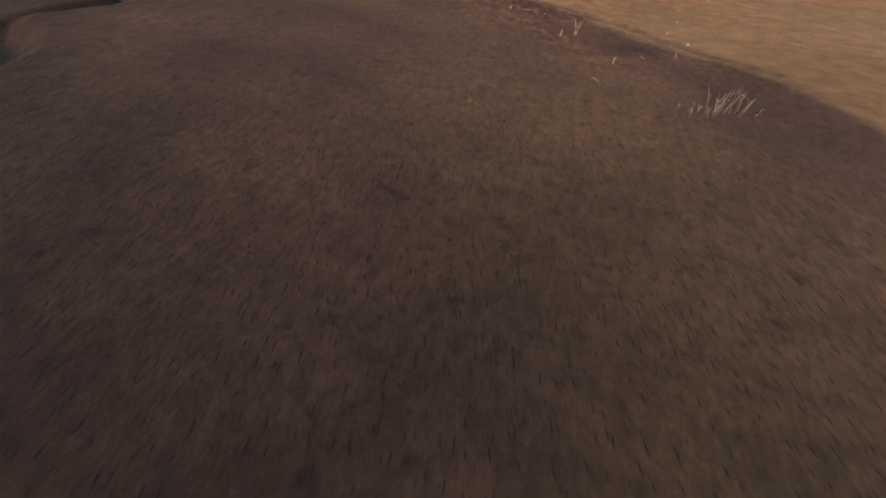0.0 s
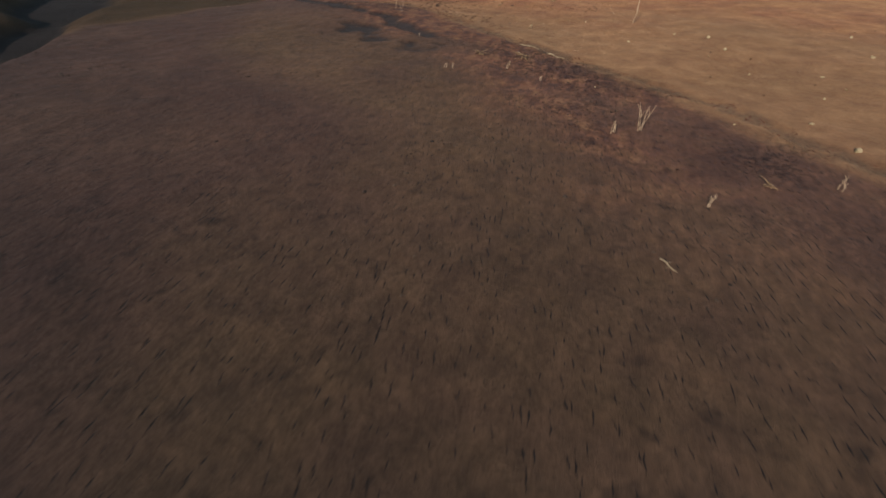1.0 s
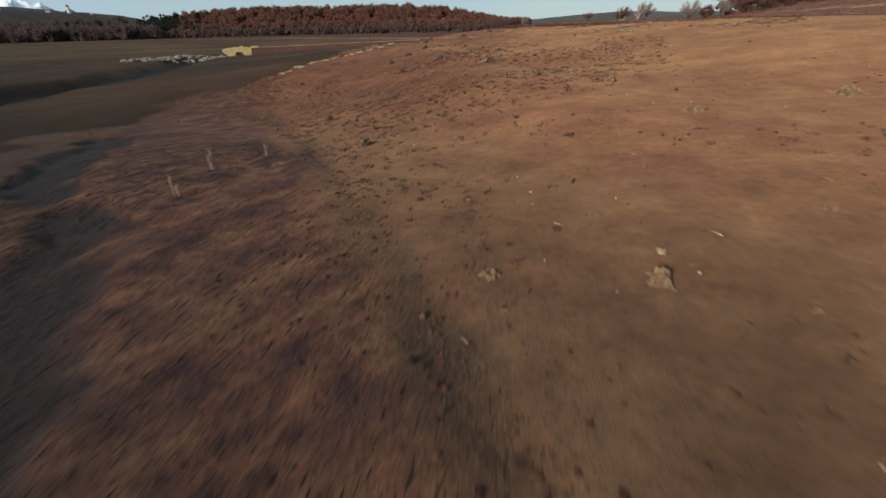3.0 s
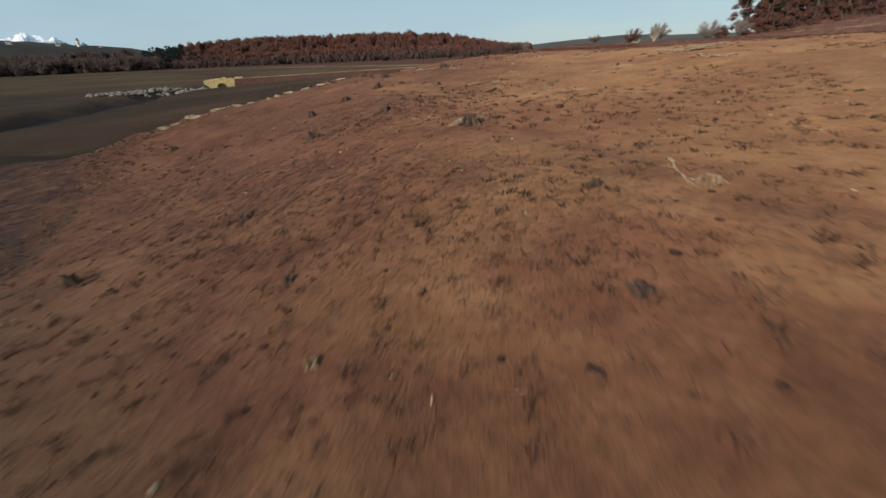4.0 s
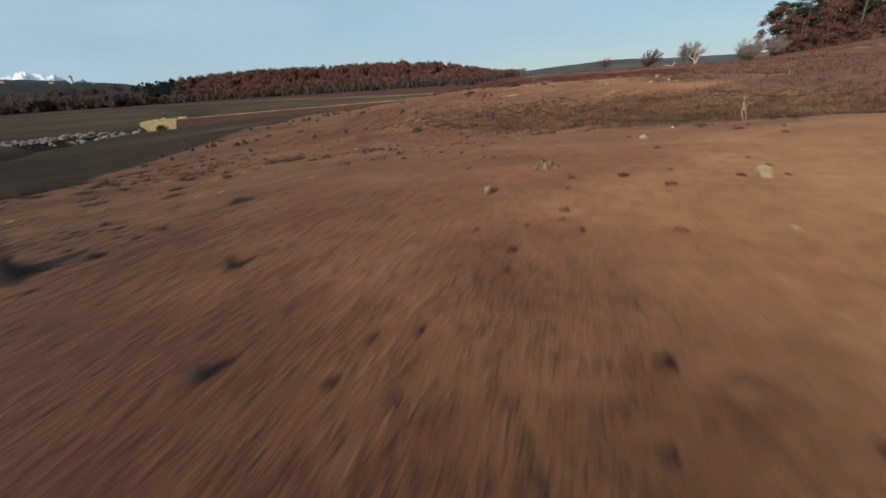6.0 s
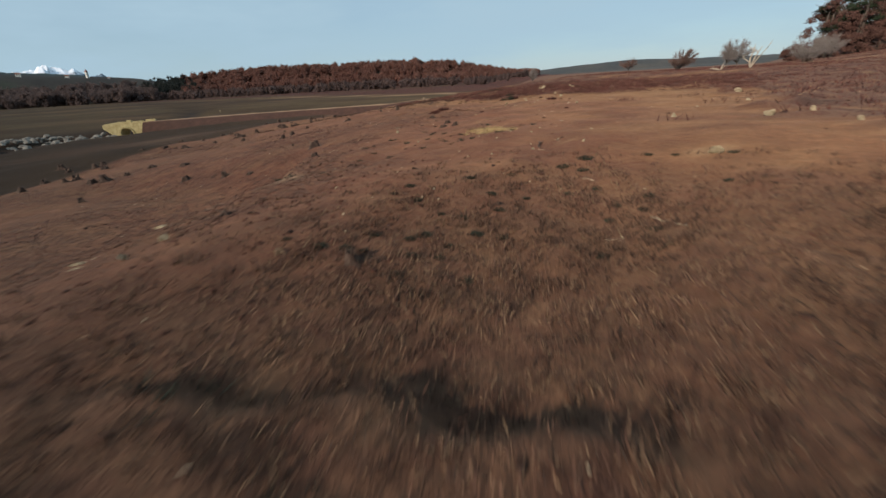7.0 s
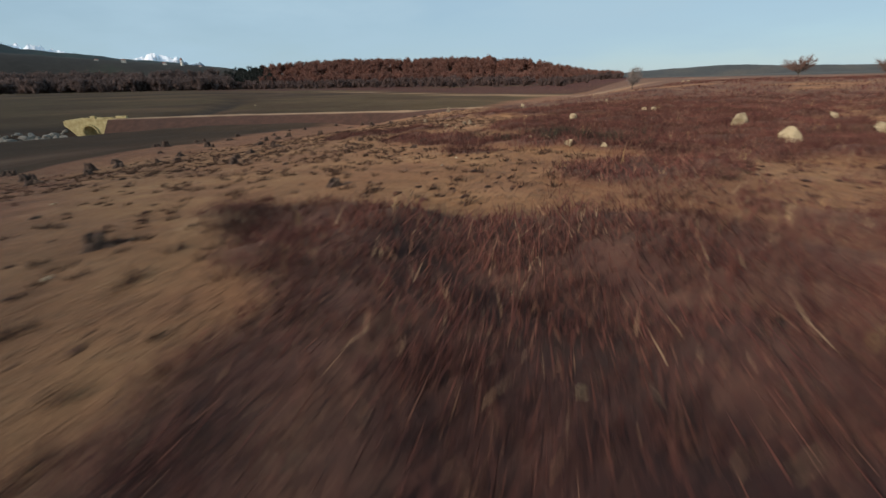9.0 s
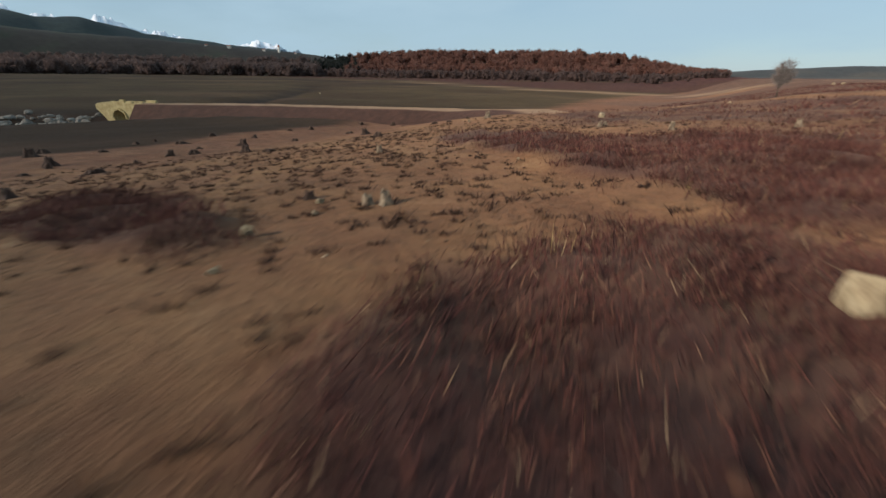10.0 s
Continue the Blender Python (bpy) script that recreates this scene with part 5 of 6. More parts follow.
bare_tree("thorn_bush", "tall grey leafless thicket at the foot of the rise", "bush", -10.4, 189.7, 4.4, 5.8, 9, clear=0.06, count=5600, stems=4)
bare_tree("thorn_bush", "grey leafless thicket beside the wood", "bush", -3.5, 226.0, 5.0, 6.0, 10, clear=0.08, count=4600, stems=4)
dead_tree("dead_tree", "white dead tree with bare forked limbs", -18.4, 158.5, 2.9, 15, [(-0.3, 0.1, 0.55, 0.03), (0.05, -0.1, 0.9, 0.035), (0.3, 0.15, 0.8, 0.032), (0.6, 0.0, 1.0, 0.022)])
dead_tree("fallen_tree", "bleached uprooted tree trunk on the heath", -21.3, 158.6, 1.5, 18, [(-0.8, 0.1, 0.14, 0.06), (0.4, 0.2, 0.35, 0.04), (0.2, -0.2, 0.6, 0.04)])

PINE = leaf_material("pine_needles", (0.0, (0.014, 0.022, 0.012)), (1.0, (0.035, 0.045, 0.022)), scale=0.5, rough_scale=5.0)
OAK = leaf_material("oak_leaves", (0.0, (0.075, 0.036, 0.029)), (0.5, (0.105, 0.052, 0.040)), (1.0, (0.130, 0.072, 0.054)), scale=0.5, rough_scale=5.0)


def leafy_tree(name, label, x, y, height, wide, seed, leaf, bare, squash=0.8):
    r = random.Random(seed)
    root = thing(name, label, "tree", Matrix.Translation((x, y, z_at(x, y) - 0.2)), "trees of the wooded rise")
    bm = bmesh.new()
    tube(bm, [(0, 0, 0), (r.uniform(-0.2, 0.2), r.uniform(-0.2, 0.2), height * 0.5), (r.uniform(-0.4, 0.4), r.uniform(-0.4, 0.4), height * 0.93)], [height * 0.024, height * 0.017, height * 0.005], 7, 0.1, r)
    for i in range(7):
        a, h = r.uniform(0, 6.28), height * r.uniform(bare, 0.85)
        q = wide * 0.42 * r.uniform(0.5, 1)
        tube(bm, [(0, 0, h), (q * 0.5 * math.cos(a), q * 0.5 * math.sin(a), h + 0.3), (q * math.cos(a), q * math.sin(a), h + height * 0.07)], [height * 0.008, height * 0.006, height * 0.003], 4, 0.1, r)
    part("trunk", bm, BARK, root)
    cs, rs, shell = [], [], []
    for i in range(16):
        u, a = (i + r.random()) / 16, r.uniform(0, 6.28)
        w = wide * 0.5 * (0.35 + 0.65 * math.sin(math.pi * min(0.25 + 0.75 * u, 1)))
        q = w * (0.35 + 0.6 * r.random())
        c = (q * math.cos(a), q * math.sin(a), height * (bare + (0.94 - bare) * u))
        s = wide * r.uniform(0.13, 0.22)
        shell.append(leaf_shell((c[0], c[1], c[2]), s * 2, s * 1.5 * squash, 240, 0.13))
        cs.append(c)
        rs.append(s * 0.36)
    v, f = clumps(cs, rs, squash, 0.4)
    t = np.concatenate(shell)
    ob = raw_mesh("crown", np.concatenate([v, t]), np.concatenate([f, np.arange(len(t)).reshape(-1, 3) + len(v)]), leaf)
    ob.parent = root
    return root


for i in range(44):
    t = i / 43
    x, y = -3 + 105 * t ** 1.2 + rng.uniform(-2, 2), 244 + 10 * t + rng.uniform(-4, 16)
    if i % 4 == 1:
        leafy_tree("pine_tree", "dark green pine with a bare lower trunk on the rise", x, y, rng.uniform(12, 17), rng.uniform(6, 9), 200 + i, PINE, 0.38, 0.7)
    else:
        leafy_tree("oak_tree", "russet oak still holding dry leaves on the rise", x, y, rng.uniform(9, 14), rng.uniform(8, 11), 200 + i, OAK, 0.16, 0.9)
for i in range(20):
    leafy_tree("oak_tree", "low russet oak at the foot of the wooded rise", -9 + 6 * i + rng.uniform(-2, 2), 237 + rng.uniform(-3, 4), rng.uniform(3, 6.5), rng.uniform(5, 8), 300 + i, OAK, 0.08, 0.9)


def hill_wood(name, label, material, count, seed):
    """The closed wood behind the front trees: trunks, crowns and undergrowth in one mass."""
    r = random.Random(seed)
    cs, rs, shell = [], [], []
    for i in range(count):
        x, y = r.uniform(4, 150), r.uniform(252, 330)
        h = r.uniform(8, 15)
        z0 = z_at(x, y)
        for k in range(3):
            c = (x + r.uniform(-2.5, 2.5), y + r.uniform(-2.5, 2.5), z0 + h * (0.3 + 0.25 * k))
            cs.append(c)
            rs.append(r.uniform(0.7, 1.2))
            shell.append(leaf_shell(c, 7.5 - 1.2 * k, h * 0.5, 210, 0.2))
    v, f = clumps(cs, rs, 0.9, 0.4)
    t = np.concatenate(shell)
    return tagged(raw_mesh(name, np.concatenate([v, t]), np.concatenate([f, np.arange(len(t)).reshape(-1, 3) + len(v)]), material), label, "wood", kind="stuff")


hill_wood("hill_wood", "closed russet oak wood on the eastern rise", OAK, 210, 61)
hill_wood("hill_pines", "dark pines scattered through the eastern wood", PINE, 45, 62)


# ---- village on the far side ----
PLASTER = Mat("white_plaster", 0.9).color((0.7, 0.68, 0.62)).m
TILES = Mat("clay_roof", 0.9).color((0.28, 0.12, 0.08)).m


def house(x, y, z, w, d, h, roof, turn, name="house", label="small white house with a clay roof among far trees"):
    root = thing(name, label, "house" if name == "house" else "church", Matrix.Translation((x, y, z)) @ Matrix.Rotation(turn, 4, "Z"), "village across the reservoir")
    bm = bmesh.new()
    bmesh.ops.create_cube(bm, size=1, matrix=Matrix.Translation((0, 0, h / 2)) @ Matrix.Diagonal((w, d, h, 1)))
    part("wall", bm, PLASTER, root, "", False)
    bm = bmesh.new()
    a = [bm.verts.new((sx * w * 0.55, sy * d * 0.58, h)) for sx, sy in ((-1, -1), (1, -1), (1, 1), (-1, 1))]
    b = [bm.verts.new((sx * w * (0.55 if roof < 5 else 0.02), 0, h + roof)) for sx in (-1, 1)]
    for q in ((a[0], a[1], b[1], b[0]), (a[2], a[3], b[0], b[1]), (a[1], a[2], b[1]), (a[3], a[0], b[0])):
        bm.faces.new(q)
    bm.faces.new(a)
    part("roof", bm, TILES, root, "", False)
    for sx in (-0.25, 0.25):
        bm = bmesh.new()
        bmesh.ops.create_cube(bm, size=1, matrix=Matrix.Translation((sx * w, -d / 2 - 0.02, h * 0.6)) @ Matrix.Diagonal((w * 0.14, 0.1, h * 0.25, 1)))
        part("window", bm, SOIL, root, "", False)


for yaw, d, w, h, roof in ((75.3, 1450, 16, 12, 4), (77.5, 1450, 12, 8, 3), (71.8, 1450, 14, 9, 3.5), (68.5, 1450, 10, 7, 3)):
    x, y = bearing(yaw, d)
    house(x, y, float(np.interp(yaw, *FIELD_LINE)) * 0.93 - 3, w * 0.6, 6, h * 0.6, roof * 0.6, radians(yaw))
x, y = bearing(70.2, 1450)
house(x, y, float(np.interp(70.2, *FIELD_LINE)) * 0.93 - 2, 5, 5, 15, 7, 0.3, "church_tower", "far church tower with a pointed roof above the trees")


# ---- driftwood, dead shrubs and sticks ----
def stick(name, label, pts, radius, wood=GREY_WOOD, lift=0.6, category="driftwood"):
    """A branch that lies on the ground along points of the plan."""
    root = thing(name, label, category, Matrix.Translation((pts[0][0], pts[0][1], z_at(*pts[0]))))
    o = root.matrix_basis.translation
    n = 12
    line = []
    for i in range(n + 1):
        t = i / n * (len(pts) - 1)
        a = min(int(t), len(pts) - 2)
        x, y = (pts[a][j] + (pts[a + 1][j] - pts[a][j]) * (t - a) for j in (0, 1))
        x, y = x + 0.02 * math.sin(7 * t), y + 0.025 * math.sin(5 * t + 1)
        line.append(Vector((x, y, z_at(x, y) + radius * lift + 0.02 * math.sin(4 * t))) - o)
    bm = bmesh.new()
    tube(bm, line, [radius * (1 - 0.5 * i / n) for i in range(n + 1)], 7, 0.18)
    part("stem", bm, wood, root)
    for i in (4, 8):
        d = Vector((rng.uniform(-1, 1), rng.uniform(-1, 1), rng.uniform(0.0, 0.25))).normalized()
        bm = bmesh.new()
        tube(bm, [line[i], line[i] + d * radius * 4, line[i] + d * radius * 7], [radius * 0.5, radius * 0.35, radius * 0.15], 5, 0.2)
        part("side_branch", bm, wood, root)
    return root


stick("fallen_branch", "curved bleached branch lying on the damp mud", [(1.15, 43.4), (1.5, 43.35), (1.85, 43.0), (2.4, 42.5)], 0.035)
stick("fallen_branch", "straight bleached branch lying on the damp mud", [(3.1, 41.95), (3.6, 41.75), (4.1, 41.5)], 0.038)
stick("fallen_branch", "thin bent branch beside a dead root crown", [(1.55, 41.3), (1.85, 41.0), (2.1, 40.8)], 0.025)
stick("drift_log", "snake-shaped bleached log lying on the tan slope", [(-5.8, 76.5), (-5.55, 75.75), (-5.2, 75.95), (-4.85, 75.75), (-4.5, 75.95)], 0.055)
stick("fallen_branch", "thin pale stick lying beside a stump", [(-10.9, 66.95), (-10.4, 66.95)], 0.022)
stick("fallen_branch", "pale stick lying on the tan slope", [(-5.3, 63.5), (-5.0, 62.6), (-4.8, 62.0)], 0.028)
stick("fallen_branch", "short dark stick lying on the dome", [(-23.35, 103.9), (-23.1, 103.3)], 0.025, STUMP_WOOD)
stick("fallen_branch", "forked pale branch lying on the dome", [(-23.0, 104.3), (-22.85, 104.05)], 0.016)
stick("fallen_branch", "pale branch lying on the slope beside a stump", [(-12.35, 77.3), (-12.1, 76.75)], 0.028)
stick("fallen_branch", "long pale branch lying above the gully", [(-21.5, 79.6), (-20.6, 79.4), (-19.6, 79.4)], 0.035)
stick("fallen_branch", "pale branch half buried in the slope", [(-18.2, 78.2), (-17.7, 78.0), (-17.3, 78.2)], 0.03)
stick("fallen_branch", "slim pale branch at the foot of the plateau", [(-13.8, 76.5), (-13.5, 76.1)], 0.026)
stick("fallen_branch", "long bleached root trailing from a stump", [(-10.35, 71.55), (-10.1, 71.35), (-9.85, 71.05)], 0.03)
stick("fallen_branch", "thin pale stick in the shallow dip", [(-20.05, 99.8), (-19.8, 99.75), (-19.55, 99.6)], 0.016)
stick("fallen_branch", "short pale stick beside a dark stump", [(-31.9, 109.0), (-32.1, 109.25)], 0.02)
stick("fallen_branch", "pale stick on the red flank of the dome", [(-31.2, 108.0), (-31.3, 108.3)], 0.02)
stick("fallen_branch", "dark stick on the red soil of the dome", [(-24.9, 100.45), (-24.97, 100.75)], 0.014, STUMP_WOOD)
stick("fallen_branch", "thin pale branch on the cracked mud", [(9.4, 24.5), (9.75, 24.2)], 0.018)

# tangle of drift logs at the top of the slope
for i in range(7):
    a = rng.uniform(-0.5, 0.5) + (0 if i % 2 else 0.5)
    cx, cy, ln = -6.4 + rng.uniform(-0.7, 0.9), 78.7 + rng.uniform(-0.4, 0.4), rng.uniform(0.5, 1.0)
    stick("drift_log", "bleached drift log in a tangle on the slope", [(cx - ln * math.cos(a), cy - ln * math.sin(a)), (cx, cy + 0.12), (cx + ln * math.cos(a), cy + ln * math.sin(a))], rng.uniform(0.035, 0.06), lift=0.6 + 0.9 * (i % 3))


def root_star(x, y, size, seed, label):
    """A dead root crown with limbs that reach out and cast long shadows."""
    r = random.Random(seed)
    root = thing("root_crown", label, "dead shrub", tilt_to(x, y, 0, size))
    bm = bmesh.new()
    bmesh.ops.create_icosphere(bm, subdivisions=2, radius=0.13, matrix=Matrix.Translation((0, 0, 0.12)) @ Matrix.Diagonal((1, 1.2, 0.8, 1)))
    for v in bm.verts:
        v.co *= 1 + 0.35 * noise.noise(v.co * 9)
    part("crown", bm, PALE_WOOD, root)
    for i in range(11):
        a, up = i * math.tau / 11 + r.uniform(-0.3, 0.3), r.uniform(-0.05, 0.55) if i % 2 else r.uniform(-0.08, 0.1)
        ln = r.uniform(0.35, 0.85)
        pts = [(0, 0, 0.14)] + [(ln * t * math.cos(a + 0.5 * t * r.uniform(-1, 1)), ln * t * math.sin(a), 0.14 + up * ln * t + 0.05 * math.sin(6 * t + i) - 0.13 * t * (up < 0.1)) for t in (0.25, 0.5, 0.75, 1)]
        bm = bmesh.new()
        tube(bm, pts, [0.055, 0.045, 0.034, 0.026, 0.012], 6, 0.2, r)
        part("limb", bm, PALE_WOOD if i % 3 else STUMP_WOOD, root)
    return root


root_star(0.0, 39.3, 0.62, 4, "dead root crown with spidery limbs on cracked mud")
root_star(2.1, 40.35, 0.78, 9, "dead root crown with long hanging roots on cracked mud")
root_star(12.35, 29.9, 0.45, 14, "small bleached root knot on dark mud")


def dead_shrub(x, y, height, stems, seed, label, lean=0.25, spread=0.3, fat=1.0):
    r = random.Random(seed)
    root = thing("dead_shrub", label, "dead shrub", Matrix.Translation((x, y, z_at(x, y) - 0.03)))
    for i in range(stems):
        a = r.uniform(0, 6.28)
        bx, by = spread * r.uniform(-1, 1), spread * r.uniform(-1, 1)
        h = height * r.uniform(0.45, 1)
        dx, dy = lean * math.cos(a) * h, lean * math.sin(a) * h
        bm = bmesh.new()
        w = 0.5 * (r.random() - 0.5) * h * 0.3
        tube(bm, [(bx, by, 0), (bx + dx * 0.3 + w, by + dy * 0.3, h * 0.35), (bx + dx * 0.6, by + dy * 0.6 + w, h * 0.7), (bx + dx, by + dy, h)], [0.012 * fat, 0.010 * fat, 0.007 * fat, 0.003 * fat], 5, 0.15, r)
        for q in range(2):
            t = r.uniform(0.4, 0.8)
            p = Vector((bx + dx * t, by + dy * t, h * t))
            d = Vector((r.uniform(-1, 1), r.uniform(-1, 1), 1.2)).normalized() * h * 0.3
            tube(bm, [p, p + d * 0.6, p + d], [0.008 * fat, 0.006 * fat, 0.003 * fat], 4, 0.1, r)
        part("stem", bm, TWIG_WOOD, root)
    return root


for i, (x, y, h, n) in enumerate([(13.9, 22.1, 0.8, 5), (14.4, 22.4, 1.2, 7), (15.0, 22.7, 1.35, 7), (15.6, 23.0, 1.15, 6), (16.3, 23.4, 1.0, 5), (13.4, 21.7, 0.45, 3)]):
    dead_shrub(x, y, h, n, 40 + i, "clump of pale leafless stems rising from dark mud", 0.35, 0.4, 0.55)
dead_shrub(8.6, 33.0, 1.35, 4, 50, "few pale dry stems standing in dark mud", 0.22, 0.1)
dead_shrub(7.6, 32.2, 0.5, 3, 51, "short dry stems standing in dark mud", 0.3, 0.12)
dead_shrub(6.8, 50.7, 2.6, 1, 56, "single tall pale pole leaning over the shore", 0.02, 0.02, 3.0)
for i, (x, y, h) in enumerate([(1.85, 38.5, 0.45), (1.95, 37.9, 0.3), (-0.6, 36.0, 0.4), (-0.3, 36.2, 0.35), (-9.9, 48.5, 0.9), (-8.6, 46.8, 0.6), (-10.4, 50.5, 0.7), (10.6, 27.8, 0.5), (14.2, 30.5, 0.6), (-4.6, 41.5, 0.35), (3.8, 37.0, 0.3), (-14.2, 92.0, 0.8)]):
    dead_shrub(x, y, h, 2, 70 + i, "pair of thin dry stalks standing on the mud", 0.18, 0.06)


# ---- scattered growth and crumbs of soil ----
def scatter(n, box, want):
    """Random places in a box, kept with the chance that want() gives."""
    x, y = nrng.uniform(box[0], box[1], n), nrng.uniform(box[2], box[3], n)
    keep = nrng.rand(n) < want(x, y)
    return x[keep], y[keep]


def tufts(name, label, x, y, blades, tall, spread, width, material, category, lean=0.35):
    """Many blades in tufts, as one sheet of slivers."""
    n = len(x)
    size = nrng.uniform(0.6, 1.25, n)
    bx = np.repeat(x, blades) + nrng.normal(0, spread, n * blades) * np.repeat(size, blades)
    by = np.repeat(y, blades) + nrng.normal(0, spread, n * blades) * np.repeat(size, blades)
    bz = np.repeat(relief(x, y), blades) - 0.02
    h = nrng.uniform(0.45, 1, n * blades) * tall * np.repeat(size, blades)
    tip = np.stack([bx + nrng.normal(0, lean, n * blades) * h, by + nrng.normal(0, lean, n * blades) * h, bz + h], 1)
    a = nrng.uniform(0, 6.28, n * blades)
    side = np.stack([np.cos(a), np.sin(a), 0 * a], 1) * width
    foot = np.stack([bx, by, bz], 1)
    v = np.stack([foot - side, foot + side, tip], 1).reshape(-1, 3)
    return tagged(raw_mesh(name, v, np.arange(len(v)).reshape(-1, 3), material), label, category, kind="stuff")


def blade_material(name, *stops):
    m = Mat(name, 0.95)
    geo = m.t.nodes.new("ShaderNodeNewGeometry")
    col = m.ramp(geo.outputs["Random Per Island"], *stops)
    m.color(m.mix(0.85, col, m.ramp(m.noise(0.55, 4, 0.6), (0.34, 0.5), (0.66, 1.4)), "MULTIPLY"))
    return m.m


HEATHER = blade_material("dry_heather", (0.0, (0.023, 0.0105, 0.0115)), (0.45, (0.080, 0.029, 0.0245)), (0.82, (0.134, 0.053, 0.040)), (0.97, (0.180, 0.096, 0.062)), (1.0, (0.34, 0.24, 0.15)))
DARKGREEN = blade_material("dark_tuft", (0.0, (0.013, 0.016, 0.012)), (0.6, (0.030, 0.034, 0.023)), (1.0, (0.055, 0.050, 0.032)))
BROWNTUFT = blade_material("brown_tuft", (0.0, (0.026, 0.013, 0.011)), (0.6, (0.062, 0.032, 0.022)), (1.0, (0.12, 0.074, 0.045)))
GULLYTUFT = blade_material("gully_tuft", (0.0, (0.034, 0.024, 0.018)), (0.45, (0.092, 0.047, 0.033)), (0.8, (0.145, 0.084, 0.053)), (1.0, (0.21, 0.14, 0.084)))
PALEGRASS = blade_material("pale_grass", (0.0, (0.24, 0.16, 0.07)), (0.6, (0.40, 0.29, 0.13)), (1.0, (0.55, 0.43, 0.24)))



def heath_share(x, y):
    return zones(x, y)[3]


x, y = scatter(64000, (-52, -18, 113, 160), lambda x, y: heath_share(x, y) * sstep(26, 10, np.hypot(x + 38, y - 131)))
tufts("heather", "dark red-brown dry heather covering the flat shore", x, y, 19, 0.19, 0.12, 0.0065, HEATHER, "heather", 0.65)
x, y = scatter(46000, (-90, 40, 90, 240), lambda x, y: heath_share(x, y) * 0.6 * sstep(8, 20, np.hypot(x + 38, y - 131)))
tufts("far_heather", "brown dry heather spreading over the plain", x, y, 9, 0.26, 0.30, 0.02, HEATHER, "heather", 0.7)


def bare_share(x, y):
    mud, green, sand, heath, way = zones(x, y)[:5]
    return (1 - mud) * (1 - green) * (1 - heath)


x, y = scatter(13000, (-64, -30, 112, 160), lambda x, y: bare_share(x, y) * sstep(117, 128, y) * (0.3 + 0.7 * sstep(-0.5, 0.5, fbm(x, y, 3, 2, 71))) * 0.8)
tufts("dry_tufts", "small brown tufts dotted over the sandy flat", x, y, 20, 0.11, 0.045, 0.012, BROWNTUFT, "grass tufts", 0.8)
x, y = scatter(36000, (-32, 4, 46, 112), lambda x, y: bare_share(x, y) * (1 - 0.9 * sstep(97, 100, y)) * sstep(-0.1, 0.8, fbm(x, y, 4.5, 3, 72)) * 0.45)
tufts("slope_tufts", "low brown tufts dotted over the red slope", x, y, 14, 0.11, 0.06, 0.012, BROWNTUFT, "grass tufts", 0.8)
x, y = scatter(9000, (-30, -2, 60, 108), lambda x, y: bare_share(x, y) * sstep(0.25, 0.8, fbm(x, y, 6, 2, 75)) * (0.25 + 0.75 * sstep(5.5, 2.5, np.hypot(x + 18.5, (y - 95) * 0.8)) + 0.5 * sstep(3, 1.5, np.hypot(x + 12, y - 69.5))))
tufts("green_tufts", "small dark green rosettes on the red soil", x, y, 28, 0.09, 0.06, 0.014, DARKGREEN, "grass tufts", 0.9)
x, y = scatter(26000, (-27, 4, 91, 104), lambda x, y: zones(x, y)[7] * 0.6)
tufts("gully_grass", "thin olive grass in the shallow gully", x, y, 13, 0.13, 0.08, 0.010, GULLYTUFT, "grass", 0.7)
x, y = scatter(90, (-27.0, -25.0, 105.6, 107.4), lambda x, y: sstep(1.0, 0.4, np.hypot(x + 26, y - 106.5)))
tufts("pale_grass_tuft", "pale dry grass tussock on the dome", x, y, 30, 0.14, 0.07, 0.006, PALEGRASS, "grass tufts", 0.8)
x, y = scatter(160, (-28.6, -26.4, 107.6, 111), lambda x, y: sstep(0.9, 0.3, np.hypot((x + 27.5), (y - 109.3) * 0.6)) * 0.5)
tufts("pale_grass_tuft", "thin streak of pale dry grass on the dome", x, y, 9, 0.09, 0.07, 0.005, PALEGRASS, "grass tufts", 0.8)
x, y = scatter(700, (-48, -20, 116, 150), lambda x, y: heath_share(x, y) * 0.5)
tufts("pale_stalks", "pale dry stalks rising from the heather", x, y, 3, 0.36, 0.05, 0.004, PALEGRASS, "grass", 0.25)
x, y = scatter(60, (-33, -30.6, 119.8, 121.6), lambda x, y: sstep(0.8, 0.2, np.hypot(x + 31.6, (y - 120.8) * 1.3)) * 0.5)
tufts("green_shrub", "low dark green shrub at the edge of the heath", x, y, 40, 0.4, 0.1, 0.012, DARKGREEN, "shrub", 0.4)
x, y = scatter(150, (-40, -35.4, 130.4, 133), lambda x, y: sstep(1.9, 0.5, np.hypot((x + 37.8) * 0.8, (y - 131.5) * 1.5)) * 0.6)
tufts("green_shrub", "low dark olive shrub among the heather", x, y, 30, 0.26, 0.14, 0.009, DARKGREEN, "shrub", 0.4)

